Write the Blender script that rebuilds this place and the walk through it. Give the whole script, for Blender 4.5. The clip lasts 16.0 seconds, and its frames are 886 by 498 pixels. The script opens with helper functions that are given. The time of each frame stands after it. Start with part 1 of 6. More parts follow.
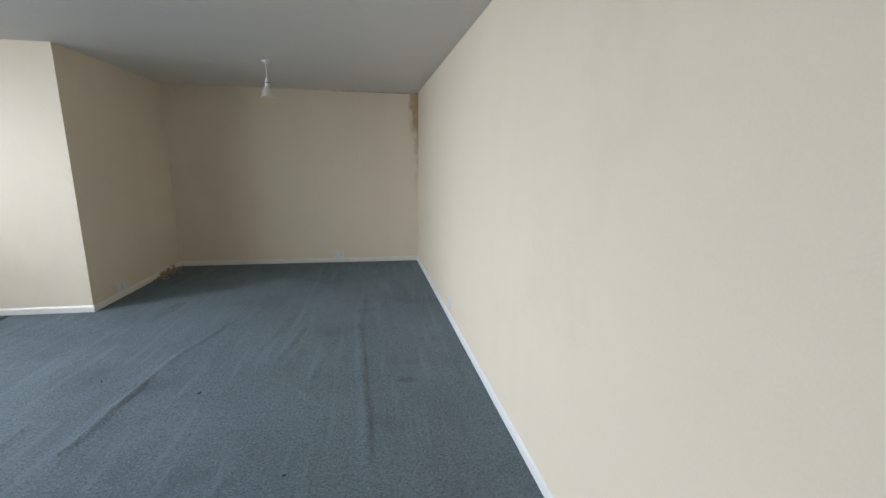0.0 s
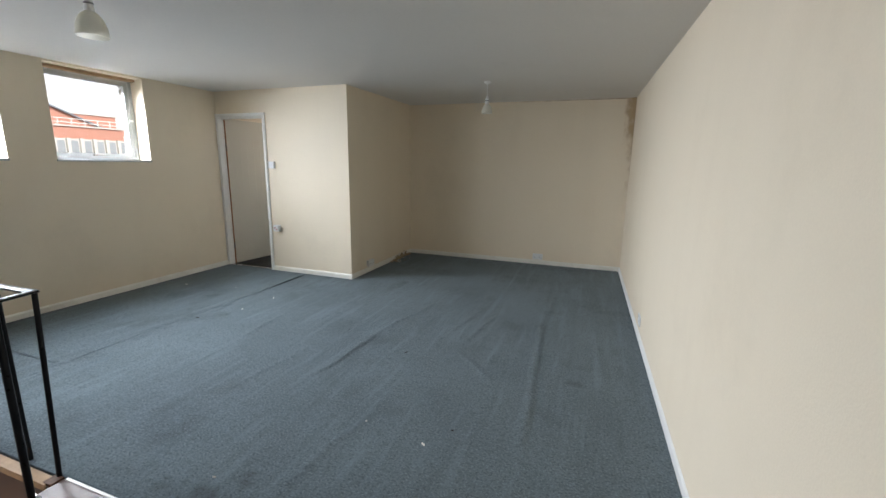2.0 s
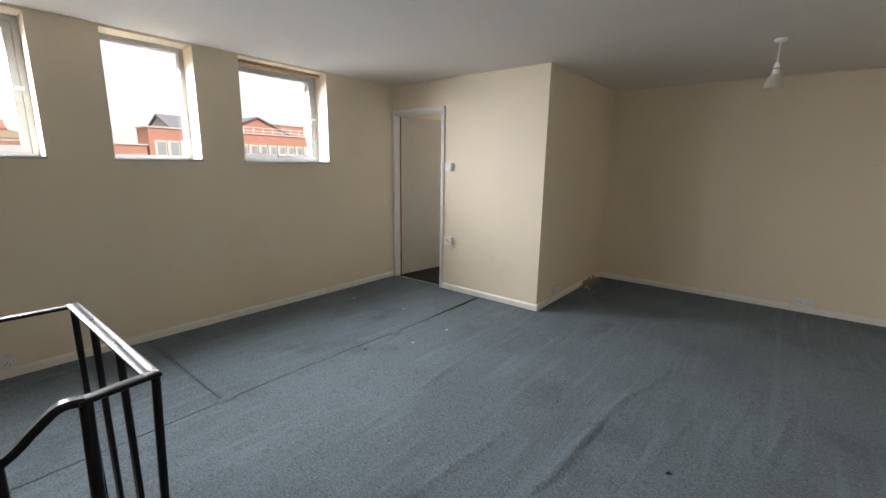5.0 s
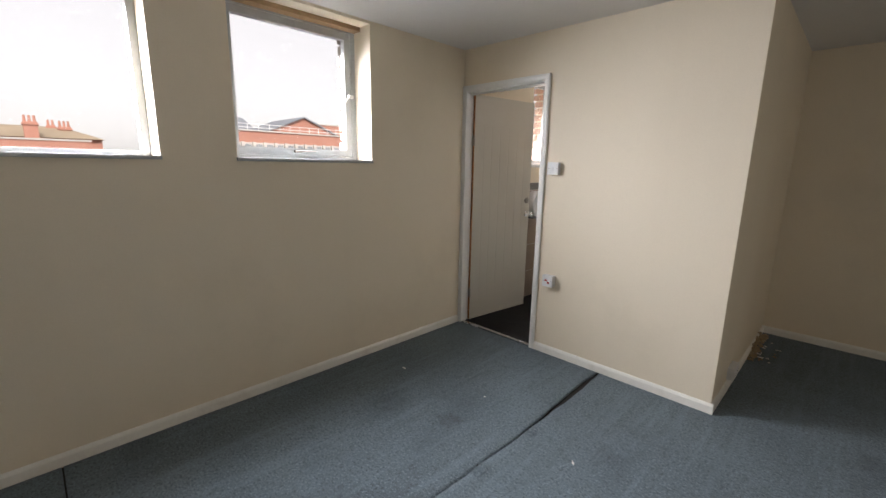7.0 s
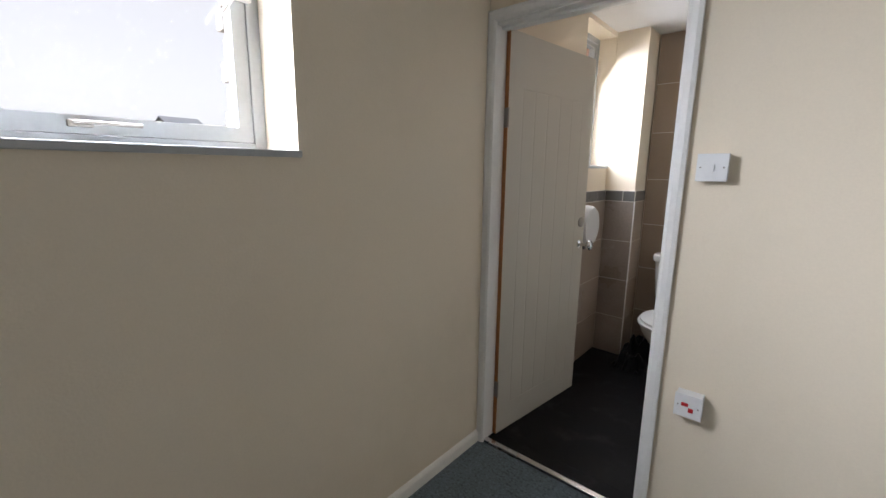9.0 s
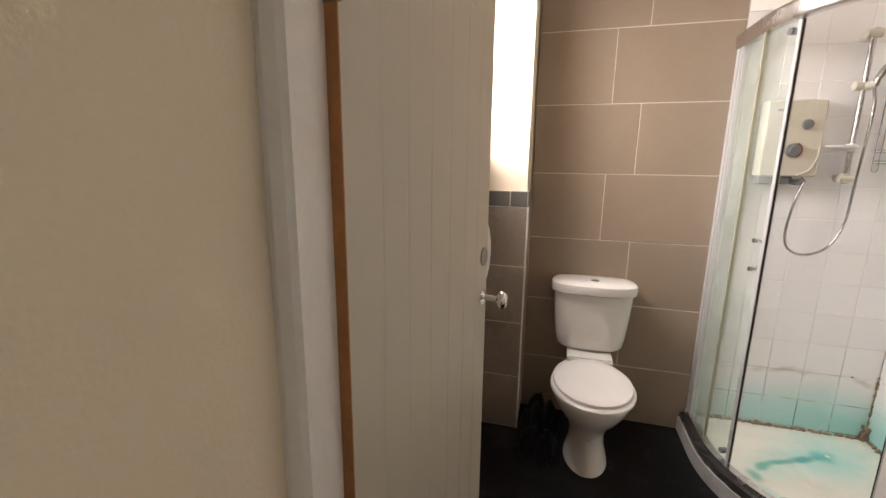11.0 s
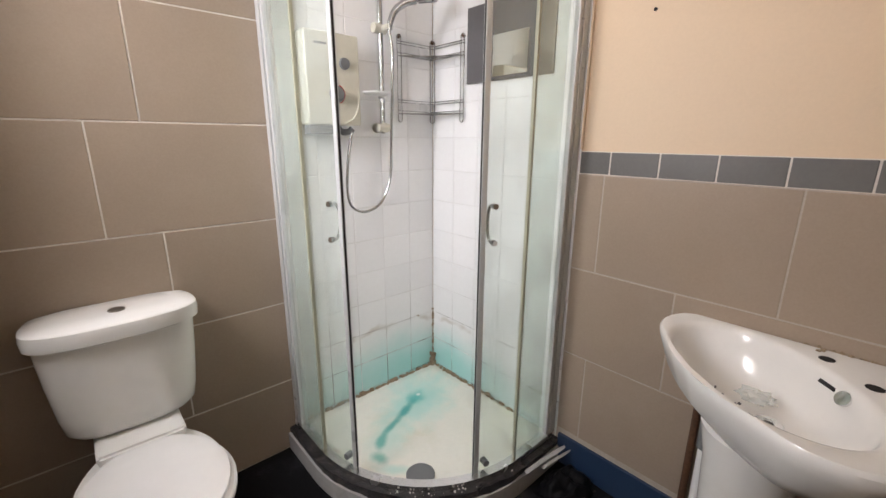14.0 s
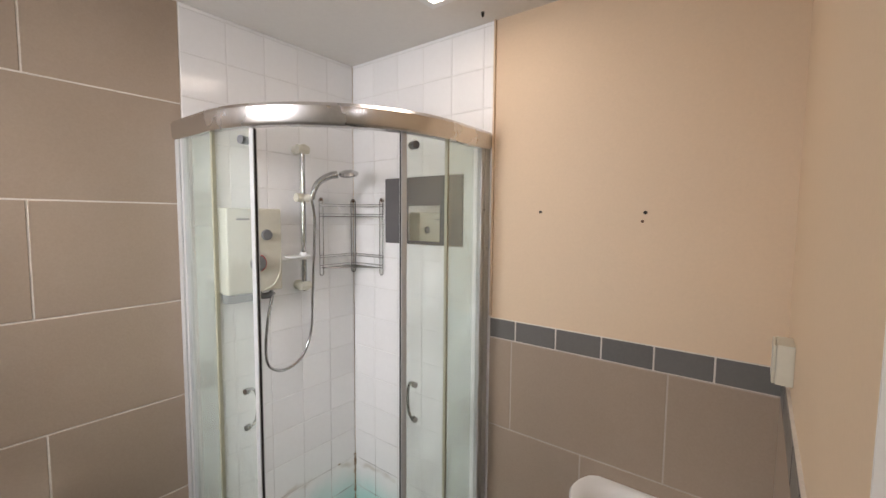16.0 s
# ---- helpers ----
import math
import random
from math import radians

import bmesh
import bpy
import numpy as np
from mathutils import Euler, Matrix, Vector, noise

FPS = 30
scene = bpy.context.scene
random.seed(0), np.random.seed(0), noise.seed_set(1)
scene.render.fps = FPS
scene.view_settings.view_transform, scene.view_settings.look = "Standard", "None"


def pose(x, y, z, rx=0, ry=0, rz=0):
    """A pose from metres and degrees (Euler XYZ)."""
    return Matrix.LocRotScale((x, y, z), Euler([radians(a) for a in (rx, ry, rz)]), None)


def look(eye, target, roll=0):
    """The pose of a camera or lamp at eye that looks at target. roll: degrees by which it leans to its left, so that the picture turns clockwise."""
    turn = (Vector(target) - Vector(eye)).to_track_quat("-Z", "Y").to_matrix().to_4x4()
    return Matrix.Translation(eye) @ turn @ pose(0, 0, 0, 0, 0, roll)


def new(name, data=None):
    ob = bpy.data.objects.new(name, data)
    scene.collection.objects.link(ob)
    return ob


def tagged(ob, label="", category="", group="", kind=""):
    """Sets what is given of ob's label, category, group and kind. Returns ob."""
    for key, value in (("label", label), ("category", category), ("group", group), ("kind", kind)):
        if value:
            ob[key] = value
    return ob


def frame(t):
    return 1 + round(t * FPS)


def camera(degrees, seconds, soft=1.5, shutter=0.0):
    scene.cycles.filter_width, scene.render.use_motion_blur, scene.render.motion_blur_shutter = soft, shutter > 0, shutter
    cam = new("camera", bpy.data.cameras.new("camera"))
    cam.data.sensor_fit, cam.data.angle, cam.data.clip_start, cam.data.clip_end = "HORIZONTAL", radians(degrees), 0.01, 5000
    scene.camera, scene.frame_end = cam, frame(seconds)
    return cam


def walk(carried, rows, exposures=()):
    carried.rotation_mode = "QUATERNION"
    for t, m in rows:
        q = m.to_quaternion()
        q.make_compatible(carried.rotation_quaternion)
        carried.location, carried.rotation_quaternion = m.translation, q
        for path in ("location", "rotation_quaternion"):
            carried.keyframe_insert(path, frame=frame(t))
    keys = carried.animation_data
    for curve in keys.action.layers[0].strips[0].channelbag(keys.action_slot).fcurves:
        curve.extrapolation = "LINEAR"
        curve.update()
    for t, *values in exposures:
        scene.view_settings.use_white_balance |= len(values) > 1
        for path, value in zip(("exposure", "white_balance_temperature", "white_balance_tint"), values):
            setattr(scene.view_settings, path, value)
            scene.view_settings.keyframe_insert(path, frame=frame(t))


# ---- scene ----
cam = camera(93.8, 16.0)
SKY, WIN_POWER, BATH_POWER, BATH_LAMP = 0.052, 17.0, 6.3, 2.2
EXPOSURES = [(0, 2.43, 6050, 14), (2, 2.37, 6300, 14), (4, 2.2, 6700, 16), (6.5, 2.08, 6800, 20), (8.2, 1.9, 6250, 18), (10.2, 2.2, 6750, 22), (10.5, 2.23, 7250, 23), (10.8, 2.2, 7800, 26), (11, 2.15, 7700, 26), (11.5, 2.02, 6950, 21), (12.5, 2.13, 6850, 23), (14, 2.12, 6950, 23), (16, 1.78, 7000, 22)]
PATH = [
    (0, (0.188, 0.08, 1.422), (0.511, 2.013, 1.025), 0.7),
    (0.5, (0.346, -0.041, 1.416), (0.371, 1.919, 1.019), 0.8),
    (1, (0.461, -0.108, 1.434), (0.209, 1.835, 1.034), 0.9),
    (1.5, (0.425, -0.15, 1.445), (-0.041, 1.755, 1.051), 0.9),
    (2, (0.398, -0.154, 1.484), (-0.267, 1.69, 1.085), 0.9),
    (2.5, (0.354, -0.166, 1.487), (-0.476, 1.61, 1.092), 1.0),
    (3, (0.315, -0.159, 1.492), (-0.656, 1.544, 1.095), 1.0),
    (3.5, (0.203, -0.082, 1.45), (-0.873, 1.557, 1.055), 1.0),
    (4, (-0.042, 0.11, 1.452), (-1.191, 1.699, 1.059), 1.0),
    (4.2, (-0.15, 0.187, 1.455), (-1.319, 1.763, 1.065), 0.9),
    (6.3, (-1.568, 1.259, 1.462), (-2.909, 2.687, 1.06), 1.1),
    (6.5, (-1.687, 1.343, 1.462), (-3.046, 2.756, 1.066), 1.0),
    (7, (-2.05, 1.58, 1.457), (-3.429, 2.973, 1.059), 1.0),
    (7.5, (-2.401, 1.829, 1.448), (-3.788, 3.217, 1.059), 1.0),
    (8, (-2.741, 2.135, 1.444), (-4.128, 3.525, 1.064), 0.9),
    (8.2, (-2.882, 2.242, 1.422), (-4.262, 3.64, 1.046), 0.8),
    (10.3, (-4.057, 3.476, 1.449), (-4.94, 5.222, 1.032), 0.9),
    (10.5, (-4.115, 3.584, 1.43), (-4.911, 5.371, 1.015), 0.8),
    (10.8, (-4.182, 3.780, 1.414), (-4.825, 5.634, 1.025), 0.2),
    (11, (-4.214, 3.886, 1.409), (-4.732, 5.775, 1.007), 0.7),
    (11.5, (-4.259, 4.125, 1.38), (-4.468, 6.073, 0.981), 0.5),
    (12, (-4.248, 4.321, 1.361), (-4.117, 6.274, 0.95), 0.4),
    (12.5, (-4.157, 4.449, 1.324), (-3.682, 6.342, 0.89), 0.1),
    (13, (-4.099, 4.544, 1.316), (-3.28, 6.306, 0.845), 0.2),
    (13.5, (-4.067, 4.589, 1.309), (-2.964, 6.181, 0.807), 0.2),
    (14, (-4.041, 4.595, 1.322), (-2.751, 6.034, 0.81), 0.3),
    (14.5, (-4.035, 4.593, 1.413), (-2.611, 5.909, 0.923), 0.4),
    (15, (-4.036, 4.597, 1.529), (-2.525, 5.843, 1.124), 0.6),
    (15.5, (-4.041, 4.58, 1.61), (-2.485, 5.802, 1.322), 0.5),
    (16, (-4.063, 4.561, 1.672), (-2.481, 5.776, 1.52), 0.5),
]
walk(cam, [(t, look(e, g, r)) for t, e, g, r in PATH], exposures=EXPOSURES)

# ---- world, sun and large lights ----
world = bpy.data.worlds.new("sky")
scene.world = world
world.use_nodes = True
wn = world.node_tree.nodes
sky = wn.new("ShaderNodeTexSky")
sky.sky_type = "NISHITA"
sky.sun_disc = False
sky.sun_elevation, sky.sun_rotation = radians(42), radians(100)
sky.air_density, sky.dust_density, sky.ozone_density = 1.0, 2.2, 0.5
wn["Background"].inputs["Strength"].default_value = SKY
pale = wn.new("ShaderNodeHueSaturation")      # thin white cloud takes the blue out of the sky
pale.inputs["Saturation"].default_value = 0.3
world.node_tree.links.new(sky.outputs[0], pale.inputs["Color"])
haze = wn.new("ShaderNodeMix")
haze.data_type = "RGBA"
haze.inputs["Factor"].default_value = 0.65
haze.inputs["B"].default_value = (4.9, 5.0, 4.85, 1)
world.node_tree.links.new(pale.outputs[0], haze.inputs["A"])
world.node_tree.links.new(haze.outputs["Result"], wn["Background"].inputs["Color"])

sun = new("sun", bpy.data.lights.new("sun", "SUN"))
sun.data.energy, sun.data.angle, sun.data.color = 1.3, radians(14), (1.0, 0.97, 0.93)
sun.matrix_world = look((30, -8, 30), (0, 0, 0))


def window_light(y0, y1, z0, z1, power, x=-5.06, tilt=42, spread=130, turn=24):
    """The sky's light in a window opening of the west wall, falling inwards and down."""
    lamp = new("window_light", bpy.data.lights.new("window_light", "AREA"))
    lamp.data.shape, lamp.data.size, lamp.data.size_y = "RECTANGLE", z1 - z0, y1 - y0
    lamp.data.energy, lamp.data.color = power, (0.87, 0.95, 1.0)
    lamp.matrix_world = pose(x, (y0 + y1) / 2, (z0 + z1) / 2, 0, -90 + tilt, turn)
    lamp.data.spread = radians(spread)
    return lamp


# ---- measures of the place ----
XE, XW = 0.827, -4.580          # east and west walls of the large room
YN, YS = 6.218, -2.1            # north and south walls
ZC = 2.406                      # ceiling
BX, BY = -2.490, 4.362          # outer faces of the washroom box
IX, IY, IN = -2.668, 4.488, 6.205   # inner faces of the washroom: east, south, north
PX, PY = -4.360, 5.958          # pipe boxing in the washroom corner
# the last window, to the south, is unseen and added for its light
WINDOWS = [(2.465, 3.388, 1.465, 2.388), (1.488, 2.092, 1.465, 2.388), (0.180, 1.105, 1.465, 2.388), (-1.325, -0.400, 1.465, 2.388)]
BATH_WIN = (5.430, 5.955, 1.452, 2.375)
DOOR = (-4.545, -3.786, 2.063)  # clear opening in the box's south wall

# the fourth lamp shines through the added window onto the south-facing walls
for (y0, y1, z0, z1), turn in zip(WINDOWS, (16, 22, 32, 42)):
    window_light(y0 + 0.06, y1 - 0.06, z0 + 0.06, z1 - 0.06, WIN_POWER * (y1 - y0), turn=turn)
window_light(BATH_WIN[0] + 0.06, BATH_WIN[1] - 0.06, BATH_WIN[2] + 0.06, BATH_WIN[3] - 0.06, BATH_POWER, -4.80, 32, 140, 0)


# lamp added behind a made-up opening, for the lower storey's unseen light
STAIR_OPENING = (-2.35, -1.25, -2.35, -0.85)      # x0, x1, z0, z1
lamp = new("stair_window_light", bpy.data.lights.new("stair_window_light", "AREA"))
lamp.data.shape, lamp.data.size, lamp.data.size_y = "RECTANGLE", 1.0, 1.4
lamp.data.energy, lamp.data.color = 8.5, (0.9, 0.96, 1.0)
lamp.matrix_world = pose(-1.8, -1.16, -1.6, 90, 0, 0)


# ---- materials ----
def surf(name, col, rough=0.6, metal=0.0, var=0.08, big=1.3, grain=90.0, bump=0.05, stain=None, stain_amt=0.0,
         stain_scale=2.0, piece=0.0, coat=0.0, spec=0.5, gloss_var=0.08):
    """A plain surface with broad and fine variation, fine relief and optional stains."""
    m = bpy.data.materials.new(name)
    m.use_nodes = True
    n, l = m.node_tree.nodes, m.node_tree.links
    b = n["Principled BSDF"]
    geo = n.new("ShaderNodeNewGeometry")
    n1 = n.new("ShaderNodeTexNoise")
    n1.inputs["Scale"].default_value, n1.inputs["Detail"].default_value = big, 6
    n2 = n.new("ShaderNodeTexNoise")
    n2.inputs["Scale"].default_value, n2.inputs["Detail"].default_value = grain, 3
    for k in (n1, n2):
        l.new(geo.outputs["Position"], k.inputs["Vector"])
    add = n.new("ShaderNodeMath")
    add.operation = "ADD"
    l.new(n1.outputs[0], add.inputs[0])
    l.new(n2.outputs[0], add.inputs[1])
    mr = n.new("ShaderNodeMapRange")
    mr.inputs["From Min"].default_value, mr.inputs["From Max"].default_value = 0.6, 1.4
    mr.inputs["To Min"].default_value, mr.inputs["To Max"].default_value = 1 - var, 1 + var
    l.new(add.outputs[0], mr.inputs["Value"])
    value = mr.outputs[0]
    if piece:
        oi = n.new("ShaderNodeObjectInfo")
        pr = n.new("ShaderNodeMapRange")
        pr.inputs["To Min"].default_value, pr.inputs["To Max"].default_value = 1 - piece, 1 + piece
        l.new(oi.outputs["Random"], pr.inputs["Value"])
        mu = n.new("ShaderNodeMath")
        mu.operation = "MULTIPLY"
        l.new(value, mu.inputs[0])
        l.new(pr.outputs[0], mu.inputs[1])
        value = mu.outputs[0]
    vm = n.new("ShaderNodeVectorMath")
    vm.operation = "SCALE"
    vm.inputs[0].default_value = col
    l.new(value, vm.inputs["Scale"])
    colour = vm.outputs[0]
    if stain:
        n3 = n.new("ShaderNodeTexNoise")
        n3.inputs["Scale"].default_value, n3.inputs["Detail"].default_value = stain_scale, 8
        n3.inputs["Roughness"].default_value = 0.65
        l.new(geo.outputs["Position"], n3.inputs["Vector"])
        sr = n.new("ShaderNodeMapRange")
        sr.interpolation_type = "SMOOTHSTEP"
        sr.inputs["From Min"].default_value, sr.inputs["From Max"].default_value = 0.5, 0.78
        sr.inputs["To Max"].default_value = stain_amt
        l.new(n3.outputs[0], sr.inputs["Value"])
        mx = n.new("ShaderNodeMix")
        mx.data_type = "RGBA"
        mx.inputs["B"].default_value = (*stain, 1)
        l.new(sr.outputs[0], mx.inputs["Factor"])
        l.new(colour, mx.inputs["A"])
        colour = mx.outputs["Result"]
    l.new(colour, b.inputs["Base Color"])
    rr = n.new("ShaderNodeMapRange")
    rr.inputs["To Min"].default_value, rr.inputs["To Max"].default_value = max(rough - gloss_var, 0.02), rough + gloss_var
    l.new(n1.outputs[0], rr.inputs["Value"])
    l.new(rr.outputs[0], b.inputs["Roughness"])
    b.inputs["Metallic"].default_value = metal
    b.inputs["Specular IOR Level"].default_value = spec
    b.inputs["Coat Weight"].default_value = coat
    if bump:
        bp = n.new("ShaderNodeBump")
        bp.inputs["Strength"].default_value, bp.inputs["Distance"].default_value = bump, 0.01
        l.new(n2.outputs[0], bp.inputs["Height"])
        l.new(bp.outputs[0], b.inputs["Normal"])
    return m


class Nodes:
    """Short hand for adding more to a material made by surf()."""

    def __init__(self, m):
        self.m, self.n, self.l = m, m.node_tree.nodes, m.node_tree.links
        self.b = self.n["Principled BSDF"]
        self.geo = [k for k in self.n if k.bl_idname == "ShaderNodeNewGeometry"][0]

    def math(self, op, a, b=None, c=None):
        k = self.n.new("ShaderNodeMath")
        k.operation = op
        for i, v in enumerate((a, b, c)):
            if v is None:
                continue
            if isinstance(v, (int, float)):
                k.inputs[i].default_value = v
            else:
                self.l.new(v, k.inputs[i])
        return k.outputs[0]

    def xyz(self):
        k = self.n.new("ShaderNodeSeparateXYZ")
        self.l.new(self.geo.outputs["Position"], k.inputs[0])
        return k.outputs

    def ramp(self, v, a, b, c=0.0, d=1.0):
        k = self.n.new("ShaderNodeMapRange")
        k.interpolation_type = "SMOOTHSTEP"
        for i, x in zip(("From Min", "From Max", "To Min", "To Max"), (a, b, c, d)):
            k.inputs[i].default_value = x
        self.l.new(v, k.inputs["Value"])
        return k.outputs[0]

    def noise(self, scale, detail=5, stretch=(1, 1, 1)):
        mp = self.n.new("ShaderNodeMapping")
        mp.inputs["Scale"].default_value = stretch
        self.l.new(self.geo.outputs["Position"], mp.inputs["Vector"])
        k = self.n.new("ShaderNodeTexNoise")
        k.inputs["Scale"].default_value, k.inputs["Detail"].default_value = scale, detail
        self.l.new(mp.outputs[0], k.inputs["Vector"])
        return k.outputs[0]

    def tint(self, fac, col):
        """Lay a stain of one colour over the base colour."""
        old = self.b.inputs["Base Color"].links[0].from_socket
        mx = self.n.new("ShaderNodeMix")
        mx.data_type = "RGBA"
        mx.inputs["B"].default_value = (*col, 1)
        self.l.new(fac, mx.inputs["Factor"])
        self.l.new(old, mx.inputs["A"])
        self.l.new(mx.outputs["Result"], self.b.inputs["Base Color"])


CREAM = surf("cream_wall_paint", (0.82, 0.715, 0.56), 0.62, var=0.03, big=0.9, grain=140, bump=0.06, stain=(0.50, 0.42, 0.30), stain_amt=0.22, stain_scale=0.9)
k = Nodes(CREAM)
px, py, pz = k.xyz()
damp = k.math("ADD", k.math("ADD", k.ramp(px, XE - 0.30, XE + 0.02), k.math("MULTIPLY", k.noise(16, 8, (1, 1, 0.5)), 0.9)), k.ramp(pz, 1.2, 2.4, -0.25, 0.2))
damp = k.math("MULTIPLY", k.ramp(damp, 1.05, 1.55), k.math("MULTIPLY", k.ramp(py, YN - 0.12, YN - 0.02), k.ramp(pz, 1.0, 1.5)))
k.tint(k.math("MULTIPLY", damp, 0.75), (0.40, 0.25, 0.10))
crack = k.math("MULTIPLY", k.ramp(pz, ZC - 0.020, ZC - 0.006), k.math("MULTIPLY", k.ramp(py, YN - 0.03, YN - 0.01), k.math("MULTIPLY", k.ramp(px, -1.3, 0.5), k.ramp(k.noise(4.2, 6), 0.36, 0.56))))
k.tint(k.math("MULTIPLY", crack, 0.7), (0.20, 0.12, 0.06))
streak = k.math("MULTIPLY", k.ramp(k.noise(3.0, 4, (0.9, 0.9, 0.10)), 0.5, 0.72), 0.05)
k.tint(streak, (0.50, 0.40, 0.27))
PEACH = surf("peach_wall_paint", (0.67, 0.515, 0.36), 0.6, var=0.03, big=1.4, grain=120, bump=0.05, stain=(0.55, 0.42, 0.28), stain_amt=0.12)
CEIL = surf("ceiling_paint", (0.73, 0.705, 0.67), 0.75, var=0.03, big=0.8, grain=60, bump=0.08, stain=(0.5, 0.48, 0.44), stain_amt=0.15, stain_scale=0.8)
WHITE_PAINT = surf("white_gloss_paint", (0.84, 0.83, 0.80), 0.38, var=0.04, big=6, grain=60, bump=0.05, stain=(0.5, 0.46, 0.38), stain_amt=0.10, stain_scale=9)
FRAME = surf("grey_window_paint", (0.45, 0.465, 0.47), 0.35, var=0.05, big=6, grain=60, bump=0.04, stain=(0.32, 0.31, 0.29), stain_amt=0.25, stain_scale=7)
SKIRT = surf("cream_gloss_paint", (0.86, 0.83, 0.76), 0.40, var=0.04, big=5, grain=60, bump=0.05, stain=(0.40, 0.34, 0.24), stain_amt=0.25, stain_scale=6)
DOOR_PAINT = surf("door_paint", (0.60, 0.56, 0.475), 0.45, var=0.03, big=3, grain=160, bump=0.05, stain=(0.45, 0.42, 0.36), stain_amt=0.15)
RAW_WOOD = surf("bare_timber", (0.42, 0.17, 0.055), 0.6, var=0.2, big=9, grain=70, bump=0.1)
PALE_WOOD = surf("pale_timber", (0.34, 0.21, 0.11), 0.65, var=0.2, big=9, grain=60, bump=0.1, stain=(0.2, 0.11, 0.05), stain_amt=0.4, stain_scale=8)
FASCIA = surf("dark_brown_paint", (0.065, 0.042, 0.036), 0.42, var=0.15, big=5, grain=60, bump=0.05)
LANDING = surf("worn_brown_lino", (0.135, 0.085, 0.075), 0.33, var=0.15, big=5, grain=120, bump=0.05, stain=(0.32, 0.27, 0.24), stain_amt=0.6, stain_scale=6)
CARPET = surf("blue_grey_carpet", (0.142, 0.180, 0.203), 0.95, var=0.25, big=1.6, grain=420, bump=0.6, stain=(0.045, 0.056, 0.065), stain_amt=0.65, stain_scale=1.3, spec=0.1)
k = Nodes(CARPET)
k.tint(k.math("MULTIPLY", k.ramp(k.noise(85, 4), 0.50, 0.66), 0.60), (0.235, 0.297, 0.333))
k.tint(k.math("MULTIPLY", k.ramp(k.noise(70, 4, (1.0, 1.3, 1.0)), 0.51, 0.66), 0.60), (0.042, 0.055, 0.064))
k.tint(k.math("MULTIPLY", k.ramp(k.noise(24, 6), 0.52, 0.68), 0.28), (0.055, 0.072, 0.083))
k.tint(k.math("MULTIPLY", k.ramp(k.noise(420, 2), 0.64, 0.74), 0.5), (0.27, 0.31, 0.33))
cord = k.n.new("ShaderNodeBump")
cord.inputs["Strength"].default_value, cord.inputs["Distance"].default_value = 0.5, 0.006
k.l.new(k.noise(140, 4), cord.inputs["Height"])
k.l.new(k.b.inputs["Normal"].links[0].from_socket, cord.inputs["Normal"])
k.l.new(cord.outputs[0], k.b.inputs["Normal"])
k.tint(k.math("MULTIPLY", k.ramp(k.noise(5.5, 6, (1.0, 0.35, 1.0)), 0.55, 0.75), 0.35), (0.105, 0.140, 0.165))
k.tint(k.math("MULTIPLY", k.ramp(k.noise(2.4, 7, (1.0, 0.8, 1.0)), 0.60, 0.74), 0.35), (0.050, 0.060, 0.070))
# long pale and dark streaks put into the colour for light on fine creases
k.tint(k.math("MULTIPLY", k.ramp(k.noise(16, 5, (1.0, 0.07, 1.0)), 0.52, 0.68), 0.30), (0.21, 0.27, 0.30))
k.tint(k.math("MULTIPLY", k.ramp(k.noise(11, 5, (1.0, 0.10, 1.0)), 0.54, 0.70), 0.16), (0.060, 0.080, 0.092))
px, py, pz = k.xyz()
for cx, cy, rr, amt in ((-1.16, 0.99, 0.10, 0.75), (-1.05, 1.14, 0.06, 0.6), (-1.38, 0.97, 0.05, 0.5), (0.37, 2.66, 0.06, 0.7), (-1.72, 2.96, 0.22, 0.35), (-3.55, 3.15, 0.10, 0.6), (-3.95, 3.05, 0.14, 0.45), (-2.95, 2.75, 0.09, 0.5)):
    d = k.math("SQRT", k.math("ADD", k.math("POWER", k.math("ABSOLUTE", k.math("SUBTRACT", px, cx)), 2.0), k.math("POWER", k.math("ABSOLUTE", k.math("SUBTRACT", py, cy)), 2.0)))
    d = k.math("ADD", k.math("DIVIDE", d, rr), k.math("MULTIPLY", k.math("SUBTRACT", k.noise(18, 6), 0.5), 2.4))
    k.tint(k.math("MULTIPLY", k.ramp(d, 1.3, 0.0), 0.6 * amt), (0.026, 0.030, 0.034))
k.b.inputs["Sheen Weight"].default_value = 0.07
k.b.inputs["Sheen Roughness"].default_value = 0.6
UNDERLAY = surf("dark_underlay", (0.018, 0.016, 0.014), 0.95, var=0.3, big=12, grain=200, bump=0.3)
BLACK_STEEL = surf("black_painted_steel", (0.006, 0.006, 0.007), 0.30, var=0.2, big=20, grain=200, bump=0.04, stain=(0.03, 0.025, 0.022), stain_amt=0.2, stain_scale=15, spec=0.22)
CHROME = surf("chrome", (0.78, 0.78, 0.78), 0.14, 1.0, var=0.05, big=8, grain=90, bump=0.0, stain=(0.42, 0.40, 0.37), stain_amt=0.35, stain_scale=14)
ALU = surf("satin_aluminium", (0.72, 0.71, 0.70), 0.27, 1.0, var=0.06, big=5, grain=90, bump=0.02, stain=(0.5, 0.47, 0.44), stain_amt=0.12, stain_scale=9)
SATIN = surf("satin_grey_profile", (0.56, 0.57, 0.56), 0.30, 0.2, var=0.06, big=6, grain=90, bump=0.02)
CHROME_WORN = surf("worn_chrome", (0.50, 0.50, 0.495), 0.17, 1.0, var=0.10, big=12, grain=90, bump=0.0, stain=(0.24, 0.22, 0.20), stain_amt=0.5, stain_scale=18)
DULL_METAL = surf("dull_grey_metal", (0.33, 0.30, 0.26), 0.4, 1.0, var=0.15, big=20, grain=150, bump=0.05)
